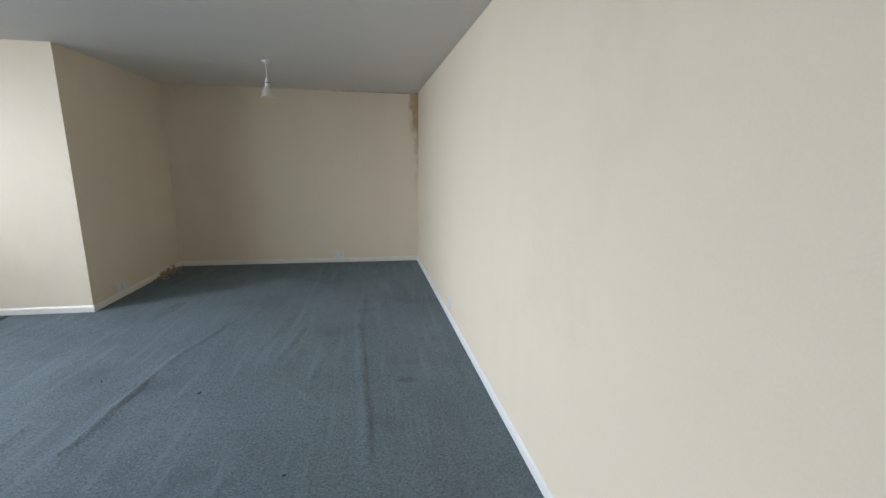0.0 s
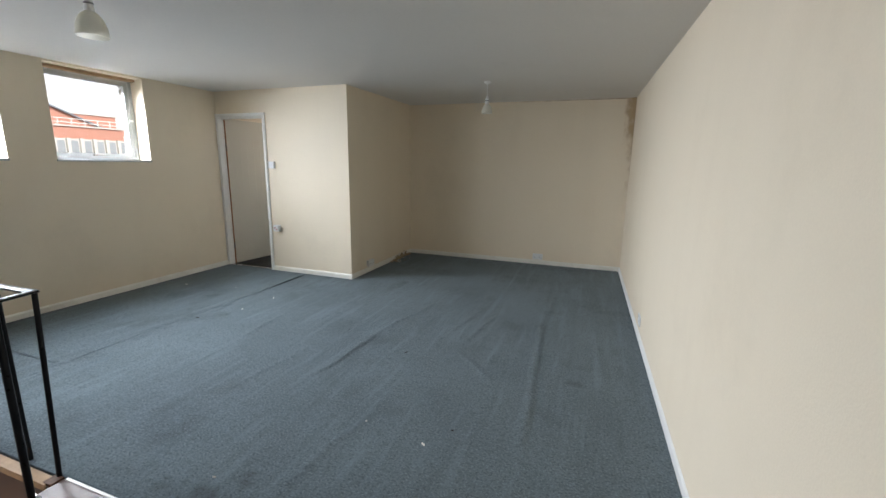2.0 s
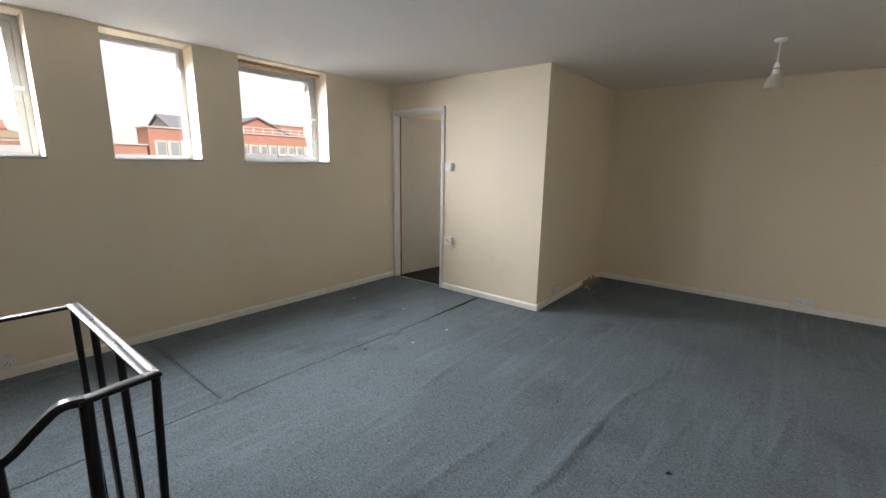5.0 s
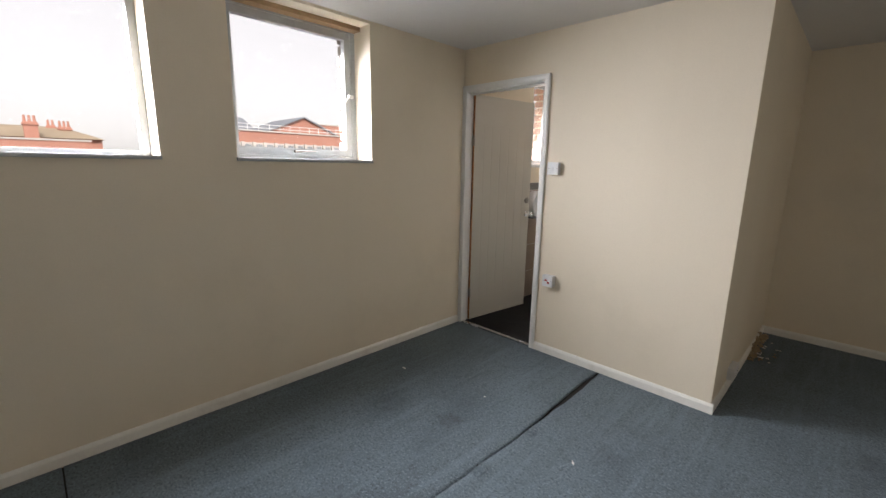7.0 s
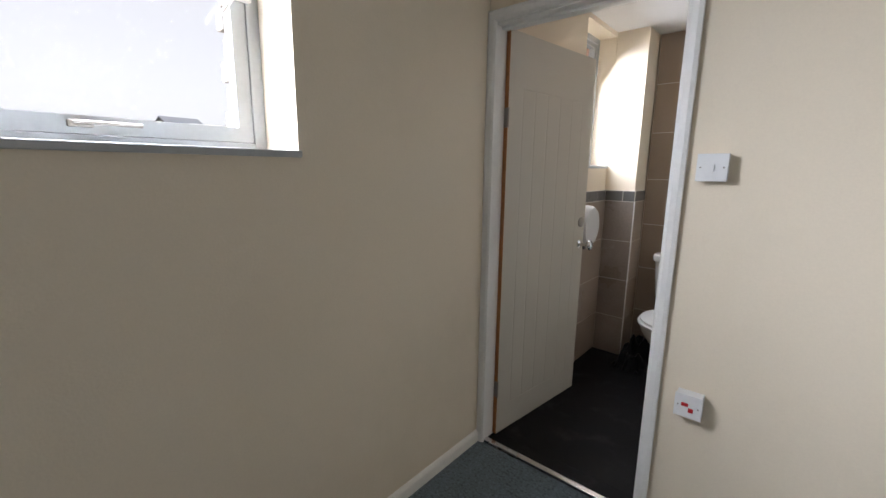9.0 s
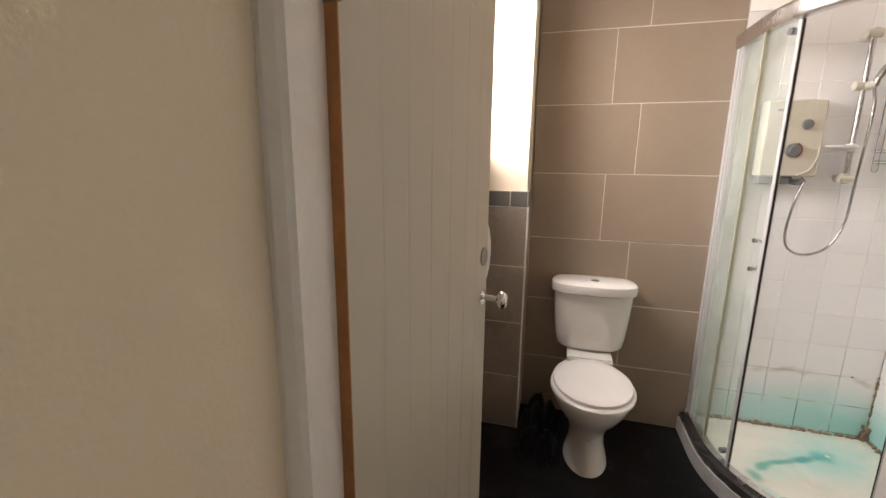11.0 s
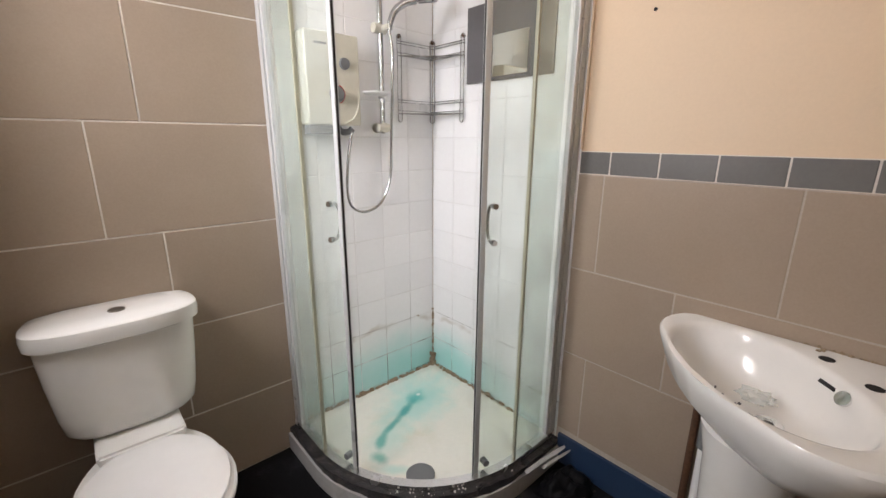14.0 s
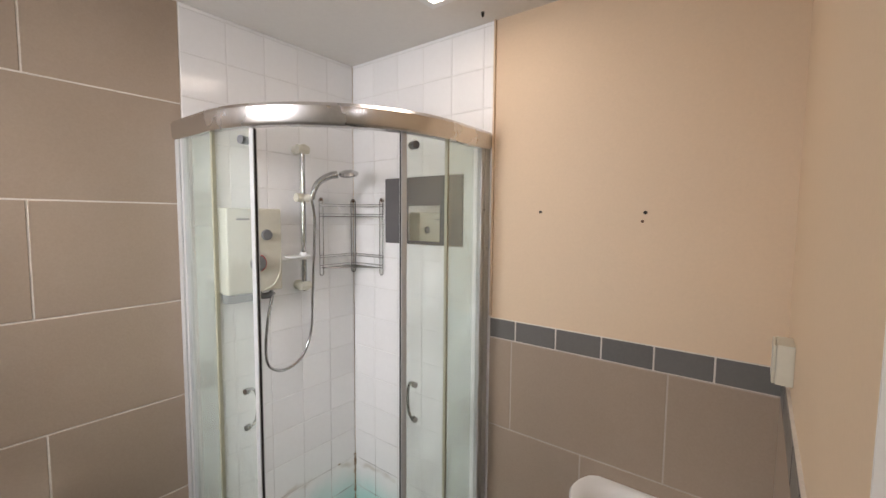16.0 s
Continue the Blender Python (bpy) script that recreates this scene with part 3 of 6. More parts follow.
def carpet(name, x_lo, x_hi, y_lo, y_hi, step=0.022, holes=(), label=""):
    """A sheet of carpet; x_lo and x_hi may wander with y."""
    ys = np.arange(y_lo, y_hi + step * 0.5, step)
    ys[-1] = y_hi
    nx = max(int(round((x_hi(0.5 * (y_lo + y_hi)) - x_lo(0.5 * (y_lo + y_hi))) / step)), 2)
    verts, faces = [], []
    for y in ys:
        a, b = x_lo(y), x_hi(y)
        for i in range(nx + 1):
            x = a + (b - a) * i / nx
            verts.append((x, y, 0.0 + carpet_height(x, y)))
    for j in range(len(ys) - 1):
        for i in range(nx):
            q = [j * (nx + 1) + i, j * (nx + 1) + i + 1, (j + 1) * (nx + 1) + i + 1, (j + 1) * (nx + 1) + i]
            cx, cy = sum(verts[k][0] for k in q) / 4, sum(verts[k][1] for k in q) / 4
            if not any(h[0] < cx < h[1] and h[2] < cy < h[3] for h in holes):
                faces.append(q)
    me = bpy.data.meshes.new(name)
    me.from_pydata(verts, [], faces)
    me.materials.append(CARPET)
    for p in me.polygons:
        p.use_smooth = True
    ob = new(name, me)
    th = ob.modifiers.new("thickness", "SOLIDIFY")
    th.thickness, th.offset = 0.010, -1
    return tagged(ob, label, "carpet", "", "structure")


def seam(y):
    return -3.185 + 0.022 * math.sin(y * 2.3) * 0.6 + 0.008 * noise.noise(Vector((y * 5, 0, 0)))


def gap(y):
    return 0.003 + 0.004 * abs(noise.noise(Vector((y * 3, 5, 0)))) + 0.036 * math.exp(-((y - 4.0) / 0.42) ** 2) * (y < 4.4)


carpet("carpet_main", lambda y: seam(y) + gap(y) / 2 if y <= BY + 0.001 else BX + 0.002, lambda y: east(y) - 0.005, YS, YN - 0.004, holes=[(WELL[0] - 0.03, WELL[1], WELL[2], WELL[3] + 0.05), (PLAT[0] - 0.02, PLAT[1], PLAT[2], PLAT[3])], label="rippled blue-grey cord carpet with worn dark stains")
carpet("carpet_strip_north", lambda y: XW + 0.004, lambda y: seam(y) - gap(y) / 2, 1.545, BY - 0.002, label="loose blue-grey carpet strip beside an open seam")
carpet("carpet_strip_south", lambda y: XW + 0.004, lambda y: seam(y) - gap(y) / 2, YS, 1.538, label="loose blue-grey carpet strip under the windows")


# ---- doorway ----
frame_1 = thing("door_frame", (DOOR[0], BY, 0), "white gloss painted door frame with moulded architrave", "door frame", "", "structure")
x0, x1, zt = DOOR
for nm, a in (("lining", (x0 - 0.02, BY - 0.002, 0, x0, IY + 0.002, zt)), ("lining", (x1, BY - 0.002, 0, x1 + 0.02, IY + 0.002, zt)), ("head", (x0 - 0.02, BY - 0.002, zt, x1 + 0.02, IY + 0.002, zt + 0.02)),
              ("door_stop", (x1 - 0.012, BY + 0.045, 0, x1, BY + 0.085, zt)), ("door_stop", (x0, BY + 0.045, zt - 0.012, x1, BY + 0.085, zt))):
    part(nm, slab(*a, 0.002), WHITE_PAINT, frame_1)


def architrave(face, out, left, right, top, w=0.058):
    """Moulded trim round the doorway on one face of the wall; out is +1 or -1 along y."""
    prof = [(0.0, 0.0), (0.0, 0.010), (0.010, 0.016), (0.030, 0.018), (0.046, 0.013), (w, 0.018), (w, 0.0)]
    for q0, q1, d in (((left, 0.0), (left, top), (-1, 0, 1)), ((right, 0.0), (right, top), (1, 0, 1))):
        rings = []
        for (px_, pz_), mitre in ((q0, 0), (q1, 1)):
            rings.append([Vector((px_ + d[0] * s, face + out * h, pz_ + (s if mitre else 0))) for s, h in prof])
        part("architrave", loft(bmesh.new(), rings), WHITE_PAINT, frame_1)
    rings = [[Vector((px_ + sg * s, face + out * h, top + s)) for s, h in prof] for px_, sg in ((left, -1), (right, 1))]
    part("architrave", loft(bmesh.new(), rings), WHITE_PAINT, frame_1)


architrave(BY - 0.001, -1, x0 + 0.006, x1 + 0.004, zt + 0.006, 0.044)
architrave(IY + 0.001, 1, x0 - 0.004, x1 + 0.004, zt + 0.006, 0.028)
structure("threshold_strip", slab(x0, BY + 0.005, -0.004, x1, BY + 0.035, 0.008, 0.003), ALU, "thin scuffed aluminium threshold strip in the doorway", "threshold")

# the leaf, in its own axes: x across its thickness, y from the hinge, z up
LEAF_L, LEAF_H, LEAF_T = 0.780, 2.055, 0.040
door_1 = thing("door_1", (-4.524, IY - 0.036, 0.006), "grey-white moulded boarded door standing open inward", "door", "", "structure")
door_1.rotation_euler = (0, 0, radians(-7.0))


def leaf_mesh():
    """A moulded leaf: sunk field with a groove all round and upright board grooves."""
    ys = [0.0, 0.105]
    for g in (0.105, 0.205, 0.315, 0.43, 0.545, 0.655):
        ys += [g, g + 0.004, g + 0.008, g + 0.012]
    ys = sorted({round(v, 4) for v in ys + [LEAF_L]})
    zs = [0.0, 0.150, 0.154, 0.160, 1.800, 1.806, 1.810, LEAF_H]
    grooves = (0.105, 0.205, 0.315, 0.43, 0.545, 0.655)
    bm = bmesh.new()

    def depth(y, z):
        d = 0.0
        if 0.150 < z < 1.810:
            for g in grooves:
                if g < y < g + 0.012:
                    d = 0.0013
        if 0.105 < y < 0.667 and (0.150 < z < 0.160 or 1.800 < z < 1.810):
            d = 0.0013
        return d

    for side, s in ((0.0, 1), (-LEAF_T, -1)):
        grid = [[bm.verts.new((side - s * depth(y, z), y, z)) for z in zs] for y in ys]
        for i in range(len(ys) - 1):
            for j in range(len(zs) - 1):
                f = (grid[i][j], grid[i + 1][j], grid[i + 1][j + 1], grid[i][j + 1])
                bm.faces.new(f if s > 0 else f[::-1])
    for a, b in (((0, 0), (0, LEAF_H)), ((0, LEAF_H), (LEAF_L, LEAF_H)), ((LEAF_L, LEAF_H), (LEAF_L, 0)), ((LEAF_L, 0), (0, 0))):
        bm.faces.new([bm.verts.new((-LEAF_T if k else 0.0, y, z)) for k, (y, z) in ((0, a), (1, a), (1, b), (0, b))])
    return bm


leaf = part("leaf", leaf_mesh(), DOOR_PAINT, door_1, local=True)
part("hinge_edge", slab(-LEAF_T - 0.001, -0.004, 0.002, 0.001, -0.001, LEAF_H - 0.002), RAW_WOOD, door_1, "bare orange-brown timber edge", local=True)
for hz in (0.22, 1.62):
    b = rod((0.004, -0.006, hz), (0.004, -0.006, hz + 0.09), 0.006)
    box(b, -0.032, -0.0062, hz, 0.004, -0.0042, hz + 0.09)
    part("hinge", b, DULL_METAL, door_1, local=True)
ky = 0.735
b = lathe(bmesh.new(), [(0.0, 0.0), (0.030, 0.0), (0.031, 0.004), (0.026, 0.008), (0.0, 0.009)], (0, ky, 1.112), 28, "x")
part("lock_disc", b, DULL_METAL, door_1, "dull brass-grey round lock", smooth=True, local=True)
b = lathe(bmesh.new(), [(0.0, 0.0), (0.027, 0.0), (0.028, 0.004), (0.020, 0.008), (0.010, 0.012), (0.009, 0.048), (0.013, 0.054), (0.027, 0.060), (0.030, 0.068), (0.029, 0.076), (0.021, 0.084), (0.0, 0.087)], (0, ky, 0.975), 28, "x")
part("knob", b, CHROME, door_1, "chrome round door knob", smooth=True, local=True)


# ---- windows ----
def window(name, y0, y1, z0, z1, stile, opening=True, label="", batten=False, handle=False, inset=0.250):
    """A painted timber window set deep in the west wall's opening."""
    w = thing(name, (XW - 0.22, (y0 + y1) / 2, z0), label, "window", "windows in the outer wall", "structure")
    xa, xb = XW - inset, XW - inset + 0.060
    f = 0.038
    part("window_frame", slab(xa, y0, z0, xb, y0 + f, z1, 0.003), FRAME, w)
    part("window_frame", slab(xa, y1 - f, z0, xb, y1, z1, 0.003), FRAME, w)
    part("window_frame", slab(xa, y0 + f, z0, xb, y1 - f, z0 + f, 0.003), FRAME, w)
    part("window_frame", slab(xa, y0 + f, z1 - f, xb, y1 - f, z1, 0.003), FRAME, w)
    if stile:
        a, b_ = y0 + f + 0.002, y1 - f - 0.002
        c, d = z0 + f + 0.002, z1 - f - 0.002
        sash = part("sash", wall_mesh("x", xa + 0.012, xb - 0.006, a, b_, c, d, [(a + stile, b_ - stile, c + stile, d - stile)]), FRAME, w)
        g = (a + stile - 0.004, b_ - stile + 0.004, c + stile - 0.004, d - stile + 0.004)
    else:
        g = (y0 + f - 0.004, y1 - f + 0.004, z0 + f - 0.004, z1 - f + 0.004)
    pane = part("pane", slab(xa + 0.028, g[0], g[2], xa + 0.032, g[1], g[3]), PANE, w)
    pane.visible_shadow = False
    sill = slab(xb, y0 - 0.006, z0 - 0.006, XW + 0.012, min(y1 + 0.006, y1 if handle is None else 9), z0 + 0.014, 0.004)
    part("window_sill", sill, SILL, w)
    if batten:
        part("batten", slab(XW - 0.186, y0 + 0.002, z1 - 0.030, XW - 0.11, y1 - 0.002, z1 - 0.002, 0.002), PALE_WOOD, w, "bare brown timber strip")
    if handle:
        yc = (y0 + y1) / 2
        b = slab(xb - 0.004, yc - 0.03, z0 + 0.055, xb + 0.014, yc + 0.02, z0 + 0.072, 0.004)
        tube(b, [(xb + 0.012, yc - 0.02, z0 + 0.066), (xb + 0.022, yc + 0.03, z0 + 0.066), (xb + 0.012, yc + 0.12, z0 + 0.066)], 0.005, 8)
        part("stay_bar", b, DULL_METAL, w)
        b = slab(xb - 0.004, y1 - f - 0.030, (z0 + z1) / 2 - 0.012, xb + 0.016, y1 - f + 0.012, (z0 + z1) / 2 + 0.012, 0.004)
        tube(b, [(xb + 0.014, y1 - f - 0.02, (z0 + z1) / 2), (xb + 0.03, y1 - f - 0.05, (z0 + z1) / 2 - 0.02), (xb + 0.03, y1 - f - 0.085, (z0 + z1) / 2 - 0.07)], 0.005, 8)
        part("catch", b, WHITE_PAINT, w)
    return w


window("window_1", *WINDOWS[0], 0.044, True, "grey painted casement window with a bare batten above", True, True)
window("window_2", *WINDOWS[1], 0.0, False, "grey painted fixed window, narrower than its neighbours")
window("window_3", *WINDOWS[2], 0.044, True, "grey painted casement window with a hanging catch", False, True)
window("window_5", *WINDOWS[3], 0.044, True, "grey painted casement window at the end of the row", False, True)
window("window_4", *BATH_WIN, 0.030, False, "grey painted washroom window above the tiles", False, None, 0.185)


# ---- stair opening, landing and balustrade ----
wx0, wx1, wy0, wy1 = WELL
structure("well_fascia_west", slab(wx0 - 0.03, wy0, -0.295, wx0 + 0.005, wy1 + 0.03, -0.004, 0.002), FASCIA, "dark brown gloss board lining the stair opening", "fascia")
structure("well_fascia_north", slab(wx0 + 0.006, wy1 - 0.005, -0.295, wx1 + 0.02, wy1 + 0.03, -0.004, 0.002), FASCIA, "dark brown gloss board lining the stair opening", "fascia")
structure("well_trim_north", slab(wx0, wy1 - 0.010, -0.030, wx1 - 0.03, wy1 + 0.040, 0.006, 0.003), PALE_WOOD, "bare pale timber lip round the stair opening", "trim")
structure("well_trim_west", slab(wx0 - 0.034, wy0, -0.028, wx0 + 0.010, wy1 - 0.012, 0.004, 0.003), PALE_WOOD, "bare pale timber lip round the stair opening", "trim")
structure("well_corner_bead", slab(wx0 + 0.006, wy1 - 0.017, -0.29, wx0 + 0.015, wy1 - 0.006, -0.03, 0.002), SKIRT, "pale corner bead in the stair opening", "trim")
structure("stairwell_wall_west", wall_mesh("x", wx0 - 0.20, wx0 - 0.012, wy0 - 0.2, wy1 + 0.2, -2.75, -0.28), PEACH, "tan painted stairwell wall below the floor", "wall")
structure("stairwell_wall_north", wall_mesh("y", wy1 + 0.012, wy1 + 0.2, wx0 - 0.012, PLAT[1] + 0.4, -2.75, -0.28), PEACH, "tan painted stairwell wall below the floor", "wall")
# the hole in the south wall is unseen, cut only for the added lamp
structure("stairwell_wall_south", wall_mesh("y", wy0 - 0.2, wy0 - 0.01, wx0 - 0.012, PLAT[1] + 0.4, -2.75, -0.28, [STAIR_OPENING]), PEACH, "tan painted stairwell wall with an unseen added opening", "wall")
structure("stairwell_wall_east", wall_mesh("x", PLAT[1] + 0.4, PLAT[1] + 0.6, wy0 - 0.2, wy1 + 0.2, -2.75, -0.28), PEACH, "tan painted stairwell wall below the floor", "wall")
structure("stairwell_floor", slab(wx0 - 0.2, wy0 - 0.2, -2.85, PLAT[1] + 0.6, wy1 + 0.2, -2.75), PEACH, "pale lower floor at the stair foot", "floor")

rng = random.Random(11)
lip = []
for y in np.arange(wy0 + 0.05, wy1 + 0.02, 0.02):
    n1, n2 = noise.noise(Vector((0.3, y * 3.1, 2.0))), noise.noise(Vector((1.7, y * 11, 5.0)))
    xe = wx0 - 0.012 + 0.022 * n1 + 0.010 * n2
    up = 0.010 + 0.012 * abs(n1) + 0.010 * abs(n2)
    lip.append([Vector((wx0 - 0.075, y, 0.004)), Vector((wx0 - 0.040, y, up)), Vector((xe, y, up * 0.8)), Vector((xe + 0.002, y, up * 0.8 - 0.009)), Vector((wx0 - 0.040, y, up - 0.009)), Vector((wx0 - 0.075, y, -0.004))])
structure("carpet_edge_torn", loft(bmesh.new(), lip), CARPET, "frayed carpet edge curling over the stair opening", "carpet", smooth=True)

landing = thing("stair_landing", ((PLAT[0] + PLAT[1]) / 2, (PLAT[2] + PLAT[3]) / 2, 0), "worn brown lino stair landing with metal nosing", "landing", "", "structure")
part("deck", slab(PLAT[0] + 0.004, PLAT[2], -0.03, PLAT[1], PLAT[3], 0.003, 0.002), LANDING, landing)
part("nosing", slab(PLAT[0] - 0.008, PLAT[2], -0.030, PLAT[0] + 0.012, PLAT[3] - 0.10, 0.0065, 0.003), ALU, landing, "scuffed aluminium nosing")
part("edge_strip", slab(PLAT[0] + 0.02, PLAT[3] - 0.002, -0.01, PLAT[1], PLAT[3] + 0.012, 0.009, 0.003), WHITE_PAINT, landing, "white edge strip against the carpet")
part("timber_block", slab(PLAT[0] - 0.055, PLAT[3] - 0.050, -0.03, PLAT[0] + 0.004, PLAT[3] + 0.006, 0.010, 0.004), RUSTY, landing, "brown worn timber end block")


def tread(i):
    """A winding tread below the landing."""
    z = -0.19 * (i + 1)
    return structure("stair_tread", slab(wx0 + 0.02, PLAT[3] - 0.42 - 0.24 * i, z - 0.035, PLAT[0] + 0.02, PLAT[3] - 0.16 - 0.24 * i, z, 0.006), LANDING, "brown stair tread below the landing", "stair tread")


for i in range(1, 6):
    tread(i)

RAIL = 0.905
bal = thing("stair_balustrade", (-2.30, 0.85, 0), "black painted steel balustrade round the stair opening", "balustrade")


def flat_bar(pts, w=0.040, t=0.012, name="rail"):
    """A flat steel bar laid along points, its broad face up."""
    P = [Vector(p) for p in pts]
    rings = []
    for i, p in enumerate(P):
        d = (P[min(i + 1, len(P) - 1)] - P[max(i - 1, 0)]).normalized()
        side = d.cross(Vector((0, 0, 1))).normalized()
        up = side.cross(d).normalized()
        rings.append([p + side * a * w / 2 + up * b * t / 2 for a, b in ((-1, -0.6), (-0.8, -1), (0.8, -1), (1, -0.6), (1, 0.6), (0.8, 1), (-0.8, 1), (-1, 0.6))])
    part(name, loft(bmesh.new(), rings), BLACK_STEEL, bal, smooth=True)


flat_bar([(-2.735, -0.90, RAIL), (-2.735, 0.865, RAIL)])
flat_bar([(-2.755, 0.862, RAIL + 0.001), (-1.885, 0.875, RAIL + 0.001)])
flat_bar([(-1.897, 0.892, RAIL + 0.002), (-1.884, 0.722, RAIL - 0.004)])
HAND = smooth_path([(-1.884, 0.735, RAIL - 0.003), (-1.890, 0.690, RAIL - 0.004), (-1.898, 0.640, 0.858), (-1.907, 0.580, 0.806), (-1.958, 0.386, 0.686), (-2.014, 0.205, 0.556), (-2.08, 0.00, 0.42), (-2.14, -0.19, 0.29)], 6)
flat_bar(HAND, 0.026, 0.020, "handrail")


def baluster(p, z0, z1, r=0.0085, lean=(0, 0)):
    b = rod((p[0], p[1], z0), (p[0] + lean[0], p[1] + lean[1], z1), r, 10)
    return part("baluster", b, BLACK_STEEL, bal, smooth=True)


for p in ((-2.735, 0.860), (-2.445, 0.863), (-2.155, 0.866), (-2.735, 0.555), (-2.735, 0.250), (-2.735, -0.05), (-2.735, -0.35), (-2.735, -0.65)):
    baluster(p, 0.0, RAIL - 0.006, 0.0112)
baluster((-1.880, 0.842), 0.0, RAIL - 0.006, 0.0112, (-0.018, 0.042))
baluster((-1.812, 0.706), 0.003, RAIL - 0.008, 0.0145, (-0.066, 0.030))
baluster((-1.890, 0.570), -0.19, 0.800, 0.0118, (-0.016, 0.010))
baluster((-1.944, 0.376), -0.38, 0.680, 0.0118, (-0.014, 0.010))
baluster((-2.00, 0.19), -0.38, 0.545, 0.0118, (-0.012, 0.008))
baluster((-2.07, 0.00), -0.57, 0.415, 0.0118, (-0.012, 0.008))
for p in ((-1.812, 0.706),):
    part("foot_plate", lathe(bmesh.new(), [(0, 0.002), (0.032, 0.002), (0.031, 0.006), (0.016, 0.008), (0.0, 0.0085)], (*p, 0.002), 20), BLACK_STEEL, bal, "round black foot plate")


# ---- lamps, sockets and switches in the large room ----
def pendant(x, y, shade_z, size=1.0):
    p = thing("pendant_lamp", (x, y, ZC), "ceiling pendant with a milky bell shade on white flex", "pendant lamp", "pendant lamps")
    part("ceiling_rose", lathe(bmesh.new(), [(0, 0), (0.040, 0), (0.039, -0.012), (0.024, -0.024), (0.0, -0.026)], (x, y, ZC), 24), PLASTIC, p, smooth=True)
    part("flex", rod((x, y, ZC - 0.02), (x, y, shade_z + 0.115), 0.0035, 8), PLASTIC, p)
    part("lamp_holder", lathe(bmesh.new(), [(0, 0.178), (0.010, 0.178), (0.016, 0.168), (0.020, 0.150), (0.020, 0.122), (0.0235, 0.119), (0.0235, 0.085), (0.0, 0.085)], (x, y, shade_z), 18), PLASTIC, p, smooth=True)
    part("holder_ring", lathe(bmesh.new(), [(0.0195, 0.142), (0.0215, 0.140), (0.0215, 0.134), (0.0195, 0.132)], (x, y, shade_z), 18), GREY_PLASTIC, p, "dark grip ring", smooth=True)
    prof = [(0.018, 0.10), (0.030, 0.093), (0.046, 0.07), (0.056, 0.04), (0.060, 0.010), (0.060, 0.0), (0.057, 0.0), (0.057, 0.010), (0.053, 0.04), (0.043, 0.068), (0.028, 0.089), (0.018, 0.096)]
    b = lathe(bmesh.new(), [(r * size, 0.10 + (h - 0.10) * size) for r, h in prof], (x, y, shade_z), 32)
    part("shade", b, SHADE, p, "milky white bell shade", smooth=True)
    return p


pendant(-0.835, 4.667, 2.065)
pendant(-2.06, 1.375, 2.110, 1.18)


def plate(name, centre, normal, w, h, depth, label, category, gang=0, red=False, rocker=False):
    """A surface box with a face plate, screws, and sockets, a rocker or a red switch."""
    n = Vector(normal)
    u = Vector((-n.y, n.x, 0))
    c = Vector(centre)
    ob = thing(name, c, label, category)

    def block(du, dz, dd0, dd1, su, sz, bev=0.002):
        bm = bmesh.new()
        box(bm, -su / 2, dd0, -sz / 2, su / 2, dd1, sz / 2, bev)
        for v in bm.verts:
            v.co = c + u * (v.co.x + du) + n * v.co.y + Vector((0, 0, v.co.z + dz))
        return bm

    part("back_box", block(0, 0, 0.0, depth - 0.009, w - 0.004, h - 0.004, 0.003), PLASTIC, ob)
    part("face_plate", block(0, 0, depth - 0.009, depth, w, h, 0.003), PLASTIC, ob)
    for s in (-1, 1):
        part("screw", block(s * (w / 2 - 0.012), 0, depth - 0.001, depth + 0.0008, 0.005, 0.005, 0.001), DULL_METAL, ob)
    for i in range(gang):
        du = (i - (gang - 1) / 2) * 0.07
        for a, z, sw_, sh in ((0, -0.006, 0.004, 0.009), (-0.011, -0.022, 0.007, 0.004), (0.011, -0.022, 0.007, 0.004)):
            part("socket_hole", block(du + a, z + 0.004, depth - 0.001, depth + 0.0006, sw_, sh, 0), DARK, ob)
        part("rocker", block(du, 0.024, depth - 0.001, depth + 0.004, 0.010, 0.016, 0.002), PLASTIC, ob)
    if rocker:
        part("rocker", block(0, 0, depth - 0.001, depth + 0.005, 0.014, 0.024, 0.002), PLASTIC, ob)
    if red:
        part("rocker", block(-0.010, 0.006, depth - 0.001, depth + 0.005, 0.022, 0.012, 0.002), RED, ob, "red neon switch")
        part("fuse_carrier", block(0.010, -0.012, depth - 0.001, depth + 0.003, 0.016, 0.016, 0.002), RED, ob, "red fuse carrier mark")
    return ob


plate("light_switch", (-3.657, BY, 1.444), (0, -1, 0), 0.090, 0.090, 0.036, "white plastic light switch on a surface box", "switch", rocker=True)
plate("fused_switch", (-3.633, BY, 0.600), (0, -1, 0), 0.088, 0.088, 0.048, "white fused switch with red marks on a box", "switch", red=True)
plate("wall_socket", (-0.345, YN, 0.122), (0, -1, 0), 0.150, 0.088, 0.040, "white double wall socket above the skirting", "socket", gang=2)
plate("wall_socket", (XW, 0.700, 0.118), (1, 0, 0), 0.150, 0.088, 0.040, "white double wall socket above the skirting", "socket", gang=2)
plate("wall_socket", (east(3.74, 0.15), 3.74, 0.155), (-1, 0, 0), 0.150, 0.088, 0.012, "white double wall socket, flush, above the skirting", "socket", gang=2)
plate("wall_socket", (BX, 4.815, 0.124), (1, 0, 0), 0.150, 0.088, 0.040, "white double wall socket on the alcove wall", "socket", gang=2)


ob = thing("blanking_plate", (-0.028, YN, 1.48), "small cream painted blanking plate on the plain wall", "plate")
part("cover", slab(-0.060, YN - 0.006, 1.475, 0.004, YN, 1.569, 0.003), CREAM, ob)
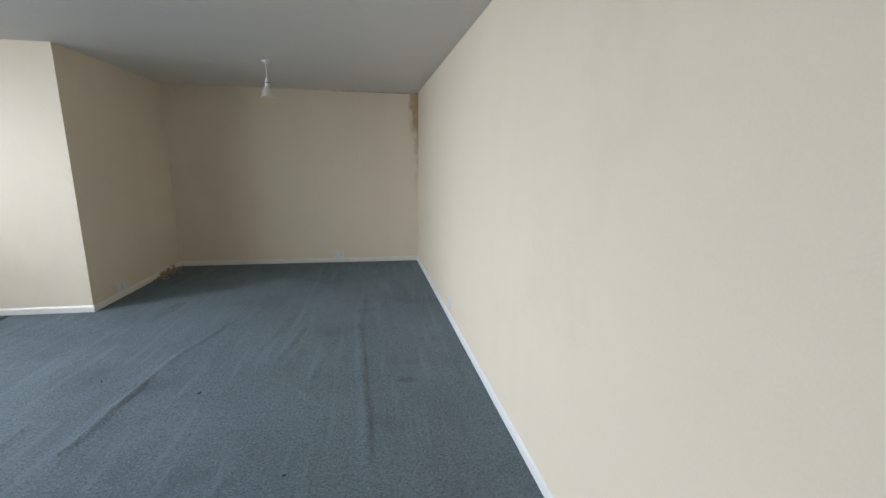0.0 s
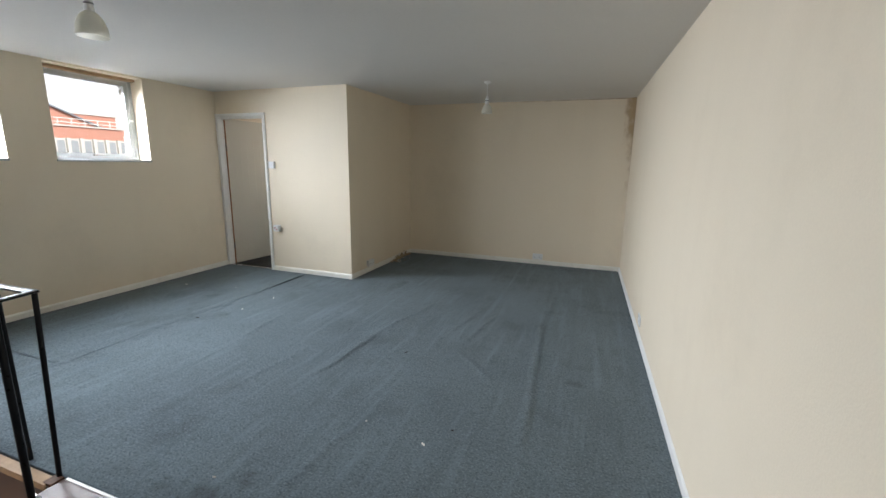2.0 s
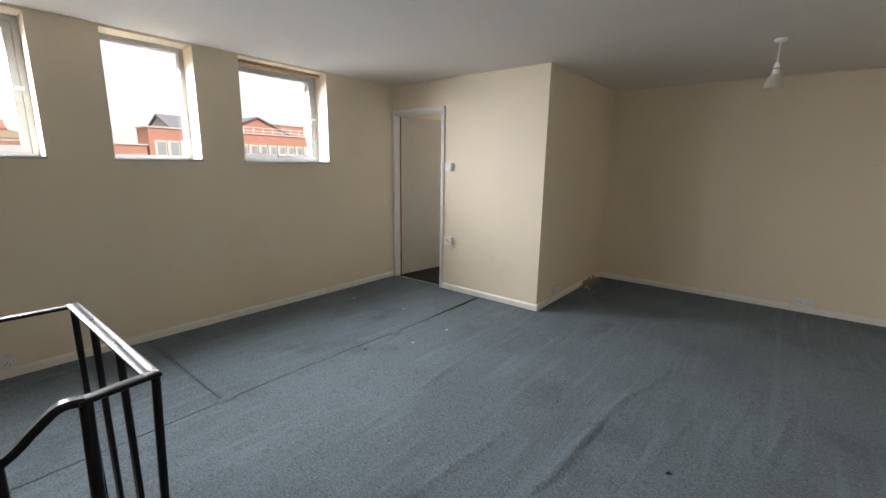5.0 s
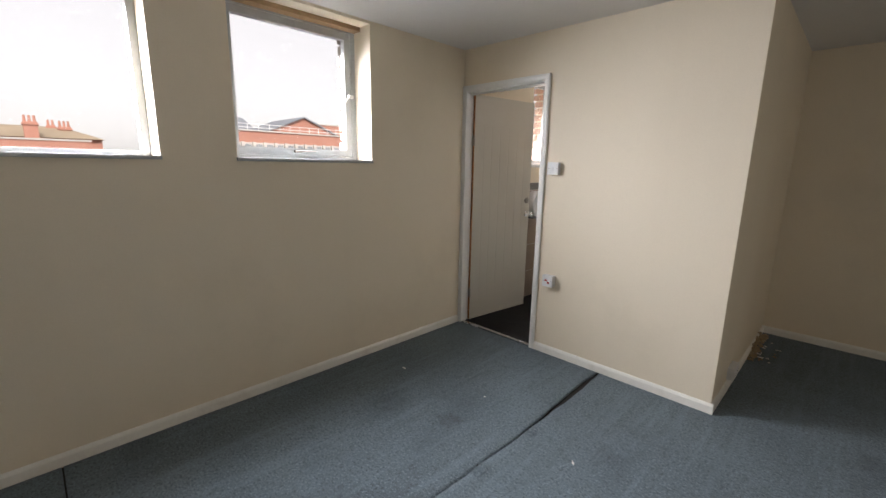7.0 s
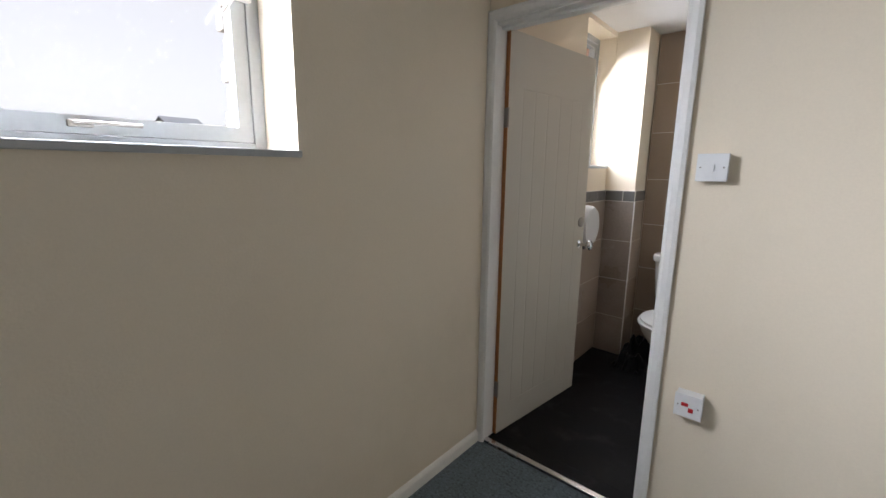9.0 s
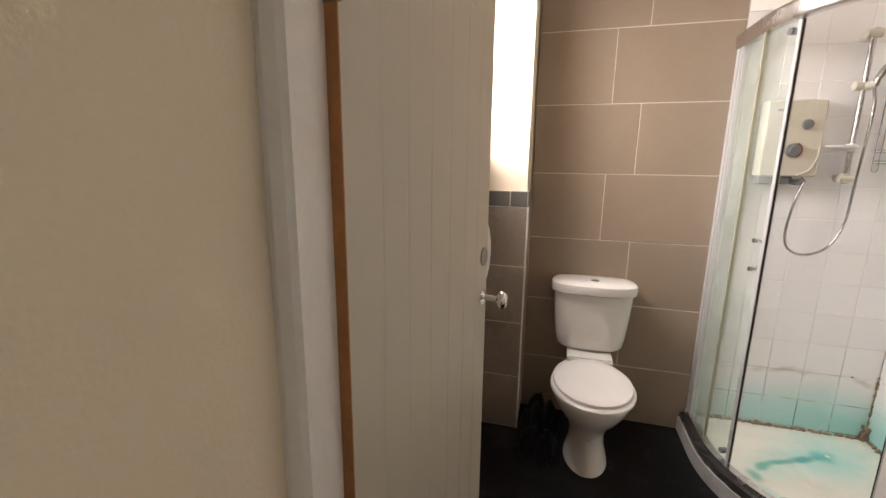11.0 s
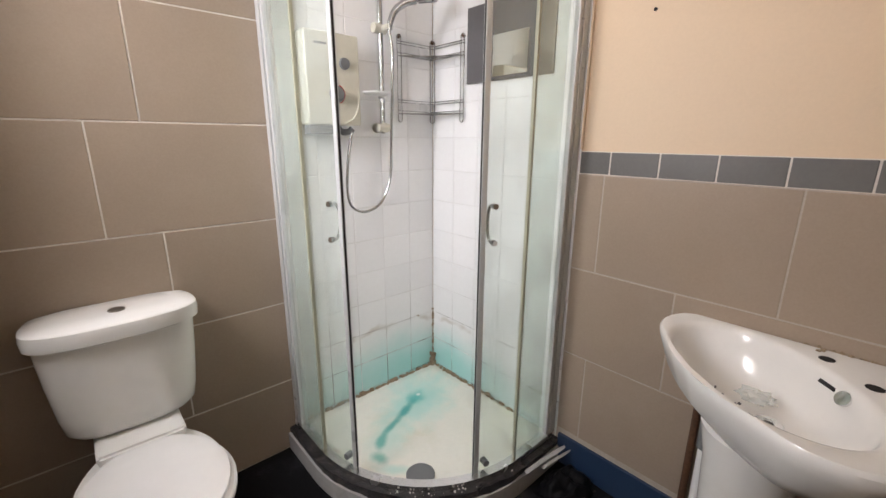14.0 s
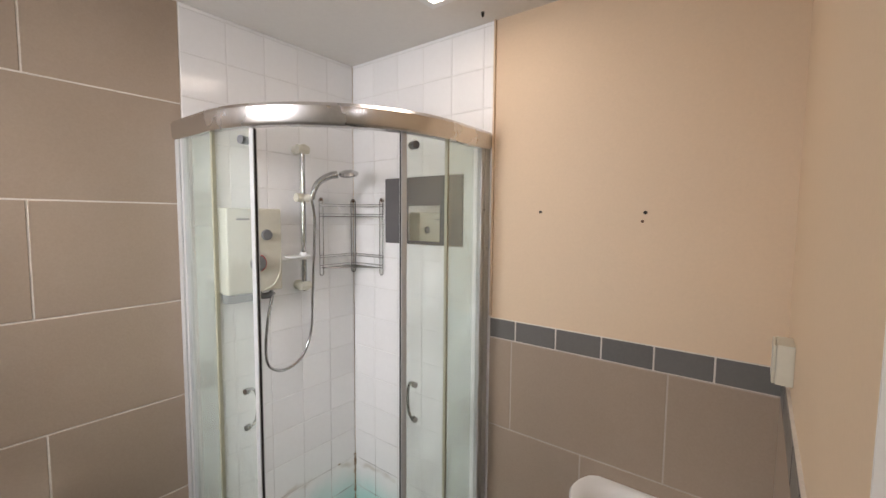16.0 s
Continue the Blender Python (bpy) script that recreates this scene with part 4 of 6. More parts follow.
part("screw", slab(-0.030, YN - 0.0072, 1.519, -0.025, YN - 0.0055, 1.524), DULL_METAL, ob)


# ---- frayed lips where the carpet strips meet ----
def fray(x, y, length, rise, seed):
    """A short curled lip of carpet standing up along the seam."""
    rings = []
    n = 14
    for i in range(n + 1):
        t = i / n
        yy = y + (t - 0.5) * length
        up = rise * math.sin(math.pi * t) ** 0.7 * (0.7 + 0.6 * abs(noise.noise(Vector((t * 6, seed, 0))))) + 0.002
        xx = x + 0.012 * noise.noise(Vector((t * 3, seed, 4)))
        rings.append([Vector((xx + 0.035, yy, 0.002)), Vector((xx + 0.012, yy, up * 0.8)), Vector((xx - 0.008, yy, up)), Vector((xx - 0.012, yy, up - 0.006)), Vector((xx + 0.006, yy, up * 0.5 - 0.004)), Vector((xx + 0.030, yy, -0.006))])
    structure("carpet_fray", loft(bmesh.new(), rings), CARPET, "frayed carpet lip lifting at the open seam", "carpet", smooth=True)


for i, (fx, fy, fl, fr) in enumerate(((-3.14, 2.56, 0.16, 0.016), (-3.145, 2.10, 0.18, 0.014), (-3.20, 1.56, 0.14, 0.020), (-3.16, 2.99, 0.12, 0.018), (-3.15, 3.42, 0.10, 0.012), (-3.15, 2.31, 0.10, 0.010))):
    fray(fx, fy, fl, fr, 3.7 * i)


# ---- debris on the carpet ----
def scrap(x, y, s, ang, mat, label, name="paper_scrap", cat="litter"):
    bm = bmesh.new()
    pts = [(math.cos(a) * s * (0.6 + 0.4 * random.random()), math.sin(a) * s * 0.35 * (0.6 + 0.4 * random.random())) for a in np.linspace(0, 2 * math.pi, 7)[:-1]]
    z = carpet_height(x, y) + 0.001
    ca, sa = math.cos(ang), math.sin(ang)
    ring = [Vector((x + p[0] * ca - p[1] * sa, y + p[0] * sa + p[1] * ca, z)) for p in pts]
    loft(bm, [ring, [q + Vector((0, 0, 0.003 + 0.004 * random.random())) for q in ring]])
    tagged(part(name, bm, mat), label, cat, "scraps on the carpet")


for x, y, s, a in ((-0.36, 1.68, 0.018, 2.6), (-1.2, 1.1, 0.010, 0.3), (-0.75, 1.75, 0.006, 1.0), (-2.9, 2.95, 0.012, 0.5), (-2.86, 3.35, 0.016, 2.4), (-4.20, 3.37, 0.016, 0.2), (-3.55, 3.5, 0.008, 0.9)):
    scrap(x, y, s, a, PAPER, "small scrap of pale paper on the carpet")
for x, y, s, a in ((-0.92, 2.66, 0.02, 1.2), (-0.25, 1.85, 0.012, 0.2), (-3.17, 2.98, 0.030, 2.2), (-3.10, 2.6, 0.02, 0.4), (-1.6, 2.9, 0.016, 2.0)):
    scrap(x, y, s, a, UNDERLAY, "dark crumb of perished underlay on the carpet", "underlay_scrap")
for i in range(26):
    scrap(BX + 0.03 + 0.16 * random.random() ** 2, 5.45 + 0.55 * random.random(), 0.006 + 0.016 * random.random(), random.random() * 6, PAPER if i % 3 else PALE_WOOD, "flakes of fallen plaster by the skirting", "plaster_flake")


# ---- washroom: shell ----
structure("washroom_floor", slab(XW, IY, -0.012, IX, YN, 0.0), VINYL, "black vinyl washroom floor with pale scuffs", "floor")
structure("doorway_floor", slab(DOOR[0] - 0.02, BY + 0.03, -0.012, DOOR[1] + 0.02, IY, -0.001), VINYL, "black vinyl floor in the doorway", "floor")
structure("wall_washroom_east", slab(IX - 0.004, IY, 0.0, IX + 0.0, IN, ZC), PEACH, "peach painted washroom wall above the tiles", "wall")
structure("wall_washroom_south", wall_mesh("y", IY, IY + 0.003, XW, IX - 0.004, 0.0, ZC, [(DOOR[0] - 0.05, DOOR[1] + 0.05, 0.0, DOOR[2] + 0.05)]), PEACH, "peach painted washroom wall beside the door", "wall")
structure("pipe_boxing", slab(XW, PY, 0.0, PX, IN + 0.005, ZC, 0.003), CREAM, "cream painted corner pipe boxing, tiled below", "boxing")

TH = 0.009   # tiles stand this far off the wall
J = 0.0025   # half a joint


def tile_wall(name, axis, face, out, spans, mat, label, grout=GROUT, group="", bed=None):
    """Tiles on a wall. spans: (u0, u1, z0, z1) rectangles; axis across the wall; out +1 or -1."""
    u0, u1 = min(s[0] for s in spans), max(s[1] for s in spans)
    z0, z1 = min(s[2] for s in spans), max(s[3] for s in spans)
    if bed:
        u0, u1, z0, z1 = bed
    a, b = sorted((face, face + out * (TH - 0.0018)))
    base = slab(a, u0, z0, b, u1, z1) if axis == "x" else slab(u0, a, z0, u1, b, z1)
    wall = tagged(part(name, base, grout), label, "wall tiling", group, "structure")
    cache = {}
    a, b = sorted((face, face + out * TH))
    for s in spans:
        w, h = round(s[1] - s[0] - 2 * J, 4), round(s[3] - s[2] - 2 * J, 4)
        if w <= 0.004 or h <= 0.004:
            continue
        if (w, h) not in cache:
            bm = slab(-TH / 2, -w / 2, -h / 2, TH / 2, w / 2, h / 2, 0.0012, 1) if axis == "x" else slab(-w / 2, -TH / 2, -h / 2, w / 2, TH / 2, h / 2, 0.0012, 1)
            me = bpy.data.meshes.new("tile")
            bmesh.ops.recalc_face_normals(bm, faces=bm.faces)
            bm.to_mesh(me)
            bm.free()
            me.materials.append(mat)
            cache[(w, h)] = me
        t = new("tile", cache[(w, h)])
        t.parent = wall
        uc, zc, ac = (s[0] + s[1]) / 2, (s[2] + s[3]) / 2, (a + b) / 2
        jit = random.uniform(-0.0004, 0.0004)
        t.location = (ac + jit, uc, zc) if axis == "x" else (uc, ac + jit, zc)
    return wall


def row(z0, z1, u0, u1, joints):
    us = [u0, *[j for j in sorted(joints) if u0 < j < u1], u1]
    return [(p, q, z0, z1) for p, q in zip(us, us[1:])]


SHX, SHY = -3.446, 5.390      # where the white shower tiling starts on the back and side walls

# ---- washroom: things ----
# toilet
TX = -4.005
toilet = thing("toilet", (TX, 5.85, 0), "white close-coupled toilet with its lid closed", "toilet")


def d_ring(cx, yb, w, d, z, n=40, power=2.6):
    """A D-shaped ring: flat at the back yb, bowed towards -y."""
    pts = []
    for i in range(n):
        a = 2 * math.pi * i / n
        c, s_ = math.cos(a), math.sin(a)
        x = math.copysign(abs(c) ** (2 / power), c) * w / 2
        y = math.copysign(abs(s_) ** (2 / power), s_) * d / 2
        if y > 0:
            x = math.copysign(min(abs(c) ** 0.25, 1.0), c) * w / 2
        pts.append(Vector((cx + x, yb - d / 2 + y, z)))
    return pts


yb = IN - TH - 0.004
part("cistern", loft(bmesh.new(), [d_ring(TX, yb, w, d, z) for w, d, z in ((0.24, 0.11, 0.452), (0.30, 0.145, 0.458), (0.335, 0.162, 0.480), (0.352, 0.170, 0.53), (0.375, 0.180, 0.65), (0.392, 0.188, 0.778))]), CERAMIC, toilet, smooth=True)
part("cistern_lid", loft(bmesh.new(), [d_ring(TX, yb, w, d, z) for w, d, z in ((0.402, 0.192, 0.768), (0.418, 0.200, 0.772), (0.422, 0.203, 0.800), (0.418, 0.200, 0.816), (0.400, 0.190, 0.823), (0.30, 0.12, 0.8265))]), CERAMIC, toilet, smooth=True)
part("flush_button", lathe(bmesh.new(), [(0, 0.0), (0.021, 0.0), (0.021, 0.004), (0.018, 0.0055), (0.0, 0.005)], (TX + 0.005, 6.095, 0.8255), 24), DULL_METAL, toilet, "grey metal flush button", smooth=True)


def egg(cx, y0, y1, w, z, n=44, nose=0.0):
    """An egg-shaped ring from the front y0 to the back y1."""
    pts = []
    for i in range(n):
        a = 2 * math.pi * i / n
        yy = (y0 + y1) / 2 + math.sin(a) * (y1 - y0) / 2
        ww = w / 2 * (1 + nose * math.sin(a))
        pts.append(Vector((cx + math.cos(a) * ww, yy, z)))
    return pts


part("pan", loft(bmesh.new(), [egg(TX, y0, y1, w, z) for y0, y1, w, z in ((5.665, 6.00, 0.205, 0.0), (5.668, 5.995, 0.198, 0.02), (5.70, 5.985, 0.165, 0.08), (5.715, 5.985, 0.160, 0.15), (5.68, 6.01, 0.205, 0.22), (5.60, 6.05, 0.29, 0.29), (5.555, 6.08, 0.345, 0.345), (5.540, 6.09, 0.362, 0.385), (5.542, 6.09, 0.360, 0.398))]), CERAMIC, toilet, smooth=True)
b = bmesh.new()
loft(b, [[Vector((TX + sx * w / 2, y, z)) for sx, y in ((-1, 5.955), (1, 5.955), (1, yb), (-1, yb))] for w, z in ((0.205, 0.34), (0.205, 0.40), (0.225, 0.452))])
bmesh.ops.bevel(b, geom=b.edges[:], offset=0.008, segments=2, affect="EDGES")
part("pan_shelf", b, CERAMIC, toilet, smooth=True)
part("seat_ring", loft(bmesh.new(), [egg(TX, y0, y1, w, z) for y0, y1, w, z in ((5.538, 5.985, 0.362, 0.399), (5.530, 5.990, 0.374, 0.404), (5.530, 5.990, 0.374, 0.415), (5.538, 5.985, 0.364, 0.421))]), SEAT, toilet, smooth=True)
part("seat_lid", loft(bmesh.new(), [egg(TX, y0, y1, w, z) for y0, y1, w, z in ((5.556, 5.975, 0.340, 0.4215), (5.548, 5.982, 0.350, 0.426), (5.550, 5.980, 0.346, 0.436), (5.575, 5.965, 0.315, 0.4425), (5.66, 5.90, 0.19, 0.445))]), SEAT, toilet, "glossy white closed lid", smooth=True)
for sx in (-1, 1):
    part("seat_hinge", slab(TX + sx * 0.075 - 0.020, 5.968, 0.398, TX + sx * 0.075 + 0.020, 6.012, 0.432, 0.006), SEAT, toilet)

# shower enclosure: a quadrant tray with a curved frame and two sliding doors
AC = Vector((-2.918, 5.955, 0))      # centre of the curve
AR = 0.540


def curve_line(r, z, y_top=IN - TH, x_right=IX - TH, n=28):
    """The quadrant's outline at radius r: straight from the back wall, round, and straight to the side wall."""
    pts = [Vector((AC.x - r, y_top, z)), Vector((AC.x - r, AC.y, z))]
    for i in range(1, n):
        a = math.pi + (math.pi / 2) * i / n
        pts.append(Vector((AC.x + r * math.cos(a), AC.y + r * math.sin(a), z)))
    return pts + [Vector((AC.x, AC.y - r, z)), Vector((x_right, AC.y - r, z))]


def band(r0, r1, z0, z1, **k):
    """A bar of rectangular section that follows the quadrant."""
    A, B, C, D = (curve_line(r, z, **k) for r, z in ((r0, z0), (r1, z0), (r1, z1), (r0, z1)))
    bm = bmesh.new()
    loft(bm, [[A[i], B[i], C[i], D[i]] for i in range(len(A))])
    return bm


tray = thing("shower_tray", (-3.0, 5.85, 0), "cream quadrant shower tray with turquoise scale stains", "shower tray")
K = Nodes(TRAY)
px, py, pz = K.xyz()


def blot(cx, cy, rx, ry, sharp, turn=0.0):
    """A soft oval stain on the tray with a ragged edge."""
    c, s_ = math.cos(turn), math.sin(turn)
    dx, dy = K.math("SUBTRACT", px, cx), K.math("SUBTRACT", py, cy)
    u = K.math("ADD", K.math("MULTIPLY", dx, c / rx), K.math("MULTIPLY", dy, s_ / rx))
    v = K.math("ADD", K.math("MULTIPLY", dx, -s_ / ry), K.math("MULTIPLY", dy, c / ry))
    d = K.math("SQRT", K.math("ADD", K.math("MULTIPLY", u, u), K.math("MULTIPLY", v, v)))
    d = K.math("ADD", d, K.math("MULTIPLY", K.math("SUBTRACT", K.noise(14, 5), 0.5), 0.7))
    return K.ramp(d, 1.0, sharp)


K.tint(K.math("MULTIPLY", blot(-2.92, 6.03, 0.34, 0.22, 0.1, 0.35), 0.75), (0.36, 0.74, 0.68))
K.tint(K.math("MULTIPLY", blot(-3.19, 5.90, 0.20, 0.13, 0.1, 0.7), 0.50), (0.42, 0.72, 0.64))
K.tint(K.math("MULTIPLY", blot(-2.92, 6.05, 0.085, 0.060, 0.1, 0.4), 0.80), (0.08, 0.52, 0.50))
K.tint(K.math("MULTIPLY", blot(-3.02, 6.00, 0.13, 0.030, 0.15, 0.42), 0.90), (0.06, 0.42, 0.40))
K.tint(K.math("MULTIPLY", blot(-3.13, 5.955, 0.10, 0.026, 0.15, 0.36), 0.85), (0.08, 0.42, 0.38))
K.tint(K.math("MULTIPLY", blot(-3.225, 5.90, 0.085, 0.032, 0.15, 0.75), 0.85), (0.10, 0.44, 0.38))
K.tint(K.math("MULTIPLY", blot(-3.282, 5.825, 0.040, 0.065, 0.1, 0.1), 0.80), (0.12, 0.44, 0.36))
K.tint(K.math("MULTIPLY", blot(-3.27, 5.73, 0.11, 0.040, 0.1, -0.8), 0.55), (0.34, 0.68, 0.60))
K.tint(K.math("MULTIPLY", blot(-2.891, 6.062, 0.016, 0.014, 0.3), 0.9), (0.8, 0.88, 0.85))


def tray_ring(r, inset, z):
    """The tray's closed outline, drawn in from the walls and the curve."""
    line = curve_line(r - inset, z, IN - TH - inset, IX - TH - inset)
    return line + [Vector((IX - TH - inset, IN - TH - inset, z))]


part("basin", loft(bmesh.new(), [tray_ring(0.575, i, z) for i, z in ((0.0, 0.0), (0.0, 0.092), (0.004, 0.100), (0.030, 0.101), (0.048, 0.094), (0.075, 0.066), (0.11, 0.060), (0.18, 0.0585), (0.26, 0.0572), (0.38, 0.056), (0.52, 0.0555))]), TRAY, tray, smooth=True)
b = lathe(bmesh.new(), [(0, 0.0), (0.056, 0.0), (0.056, 0.010), (0.050, 0.0145), (0.0, 0.016)], (-3.215, 5.640, 0.058), 32)
waste = part("waste_cover", b, GREY_PLASTIC, tray, "grey domed waste cover", smooth=True)
part("upstand", band(0.566, 0.590, 0.0, 0.075), EDGE_STRIP, tray, "scuffed pale tray edge")
b = band(0.548, 0.583, 0.076, 0.106)
for v in b.verts:
    q = noise.noise(v.co * 22)
    v.co += Vector((0.006 * noise.noise(v.co * 31 + Vector((3, 0, 0))), 0.006 * q, 0.008 * q))
part("grimy_trim", b, GRIME, tray, "black grimy torn trim")


def lumps(bm, p0, p1, n, r, spread):
    for i in range(n):
        t = random.random()
        p = Vector(p0).lerp(Vector(p1), t) + Vector([random.uniform(-s_, s_) for s_ in spread])
        q = bmesh.ops.create_icosphere(bm, subdivisions=1, radius=r * random.uniform(0.4, 1.2))
        sc = (random.uniform(0.6, 1.8), random.uniform(0.6, 1.8), random.uniform(0.4, 1.6))
        for v in q["verts"]:
            v.co = Vector((v.co.x * sc[0], v.co.y * sc[1], v.co.z * sc[2])) * (1 + 0.3 * noise.noise(v.co * 90 + p * 40)) + p
    return bm


e = TH
bm = lumps(bmesh.new(), (BX + 0.030, 5.42, 0.008), (BX + 0.030, 6.10, 0.014), 150, 0.010, (0.028, 0.02, 0.010))
lumps(bm, (BX + 0.020, 5.60, 0.03), (BX + 0.020, 6.00, 0.05), 60, 0.011, (0.008, 0.02, 0.03))
tagged(part("plaster_rubble", bm, CRUMBS), "crumbled brown plaster heaped along the skirting board", "rubble", "", "stuff")
bm = lumps(bmesh.new(), (-3.42, IN - e - 0.004, 0.104), (-2.70, IN - e - 0.004, 0.104), 150, 0.0075, (0.0, 0.004, 0.007))
lumps(bm, (IX - e - 0.004, 5.62, 0.104), (IX - e - 0.004, 6.17, 0.104), 110, 0.0075, (0.004, 0.0, 0.007))
lumps(bm, (IX - e - 0.012, IN - e - 0.012, 0.104), (IX - e - 0.008, IN - e - 0.008, 0.17), 90, 0.007, (0.016, 0.016, 0.006))
lumps(bm, (IX - e - 0.004, IN - e - 0.004, 0.14), (IX - e - 0.003, IN - e - 0.003, 0.43), 80, 0.0045, (0.001, 0.001, 0.0))
lumps(bm, (-2.785, IN - e, 0.417), (-2.782, IN - e, 0.420), 3, 0.006, (0.004, 0.001, 0.003))
lumps(bm, (IX - e - 0.002, IN - e - 0.002, 0.425), (IX - e, IN - e, 0.44), 4, 0.005, (0.002, 0.002, 0.002))
part("sealant", bm, MASTIC, tray, "mouldy brown perished sealant", kind="stuff")

bm = bmesh.new()
for i in range(26):
    an = radians(random.uniform(215, 269))
    p = AC + Vector((math.cos(an), math.sin(an), 0)) * random.uniform(0.553, 0.580)
    lumps(bm, (p.x, p.y, 0.108), (p.x, p.y, 0.110), 1, random.uniform(0.0012, 0.0035), (0.001, 0.001, 0.001))
part("paint_flakes", bm, PAPER, tray, "pale flakes caught on the trim", kind="stuff")

enc = thing("shower_enclosure", (-3.30, 5.60, 0.1), "quadrant shower enclosure, chromed frame and open glass doors", "shower enclosure")
b = band(AR - 0.018, AR + 0.016, 0.106, 0.128)
part("bottom_rail", b, ALU, enc)
A = [curve_line(r, z) for r, z in ((AR - 0.020, 1.932), (AR + 0.014, 1.932), (AR + 0.022, 1.942), (AR + 0.024, 1.985), (AR + 0.016, 1.996), (AR - 0.020, 1.996))]
part("top_rail", loft(bmesh.new(), [[a[i] for a in A] for i in range(len(A[0]))]), ALU, enc, "polished curved top rail", smooth=True)
yw, xw = IN - TH, IX - TH
for nm, a in (("wall_profile", (AC.x - AR - 0.014, yw - 0.030, 0.106, AC.x - AR + 0.014, yw, 1.990)), ("wall_profile", (AC.x - AR - 0.010, yw - 0.052, 0.106, AC.x - AR + 0.010, yw - 0.033, 1.990)),
              ("wall_profile", (xw - 0.030, AC.y - AR - 0.014, 0.106, xw, AC.y - AR + 0.014, 1.990)), ("wall_profile", (xw - 0.052, AC.y - AR - 0.010, 0.106, xw - 0.033, AC.y - AR + 0.010, 1.990))):
    part(nm, slab(*a, 0.003), SATIN, enc, "bright aluminium wall profile")


def arc_strip(r, a0, a1, z0, z1, thick, n=12):
    """An upright curved sheet between two angles in degrees."""
    rings = []
    for i in range(n + 1):
        a = radians(a0 + (a1 - a0) * i / n)
        d = Vector((math.cos(a), math.sin(a), 0))
        rings.append([AC + d * rr + Vector((0, 0, z)) for rr, z in ((r, z0), (r + thick, z0), (r + thick, z1), (r, z1))])
    return loft(bmesh.new(), rings)


part("fixed_pane", slab(AC.x - AR - 0.003, AC.y - 0.01, 0.128, AC.x - AR + 0.003, yw - 0.045, 1.934), SHOWER_GLASS, enc, "greenish clear glass")
part("fixed_pane", slab(AC.x - 0.01, AC.y - AR - 0.003, 0.128, xw - 0.045, AC.y - AR + 0.003, 1.934), SHOWER_GLASS, enc, "greenish clear glass")
SEAL = surf("yellowed_seal", (0.36, 0.36, 0.26), 0.4, var=0.1, big=20, grain=80, bump=0.0)
part("pane_seal", slab(AC.x - AR - 0.006, AC.y - 0.020, 0.128, AC.x - AR + 0.006, AC.y - 0.010, 1.934, 0.002), SEAL, enc, "yellowed plastic seal")
part("pane_seal", slab(AC.x - 0.020, AC.y - AR - 0.006, 0.128, AC.x - 0.010, AC.y - AR + 0.006, 1.934, 0.002), SEAL, enc, "yellowed plastic seal")


def sliding_door(side):
    """A curved door slid open, with its edge profile, dark magnet strip, pull and rollers."""
    a0, a1, wd = (181, 198.9, 1.5) if side == 0 else (269, 250.8, 1.9)
    r = AR - 0.016
    d = part("door", arc_strip(r, a0, a1, 0.130, 1.930, 0.005), SHOWER_GLASS, enc, "curved glass sliding door", smooth=True)
    s_ = 1 if side == 0 else -1
    part("back_glass", slab(AC.x - r - 0.005, AC.y + 0.002, 0.130, AC.x - r, yw - 0.075, 1.930) if side == 0 else slab(AC.x + 0.002, AC.y - r - 0.005, 0.130, xw - 0.075, AC.y - r, 1.930), SHOWER_GLASS, d)
    part("edge_profile", arc_strip(r - 0.007, a1, a1 + s_ * wd, 0.130, 1.930, 0.017, 3), SATIN, d, "satin grey edge profile")
    part("magnet_strip", arc_strip(r - 0.002, a1 + s_ * wd, a1 + s_ * (wd + (0.16 if side == 0 else 0.18)), 0.130, 1.930, 0.008, 2), DARK, d, "black magnet strip")
    am = radians(a1 - s_ * (4.5 if side == 0 else 3.6))
    dv = Vector((math.cos(am), math.sin(am), 0))
    o = AC + dv * r
    pts = smooth_path([o + Vector((0, 0, zt_)) - dv * q_ for zt_, q_ in ((1.119, -0.006), (1.119, 0.018), (1.098, 0.032), (1.060, 0.036), (1.022, 0.032), (1.001, 0.018), (1.001, -0.006))], 4)
    b = tube(bmesh.new(), pts, 0.0052, 10)
    for z in (1.119, 1.001):
        tube(b, [o + Vector((0, 0, z)) - dv * 0.003, o + dv * 0.012 + Vector((0, 0, z))], 0.0095, 14)
    part("handle", b, CHROME_WORN, d, "chrome bow handle", smooth=True)
    for z in (0.160, 1.90):
        ar = radians(a1 - s_ * 3.5)
        dd = Vector((math.cos(ar), math.sin(ar), 0))
        part("roller", tube(bmesh.new(), [AC + dd * (r - 0.014) + Vector((0, 0, z)), AC + dd * (r + 0.012) + Vector((0, 0, z))], 0.013, 14), GREY_PLASTIC, d, smooth=True)


sliding_door(0)
sliding_door(1)

# electric shower, riser rail, hose and head
yt = IN - TH
heater = thing("electric_shower", (-3.23, yt, 1.37), "ivory electric shower unit with dials on white tiles", "shower unit")
part("casing", slab(-3.342, yt - 0.078, 1.372, -3.120, yt, 1.701, 0.012, 3), IVORY, heater, smooth=True)
part("dial", lathe(bmesh.new(), [(0, 0), (0.031, 0), (0.030, -0.008), (0.020, -0.012), (0.019, -0.024), (0.0, -0.025)], (-3.224, yt - 0.078, 1.486), 24, "y"), GREY_PLASTIC, heater, "grey temperature dial", smooth=True)
part("dial_ring", tube(bmesh.new(), [Vector((-3.224 + 0.034 * math.cos(a), yt - 0.079, 1.486 + 0.034 * math.sin(a))) for a in np.linspace(-1.2, 1.2, 12)], 0.0022, 6), RED, heater, "red temperature mark")
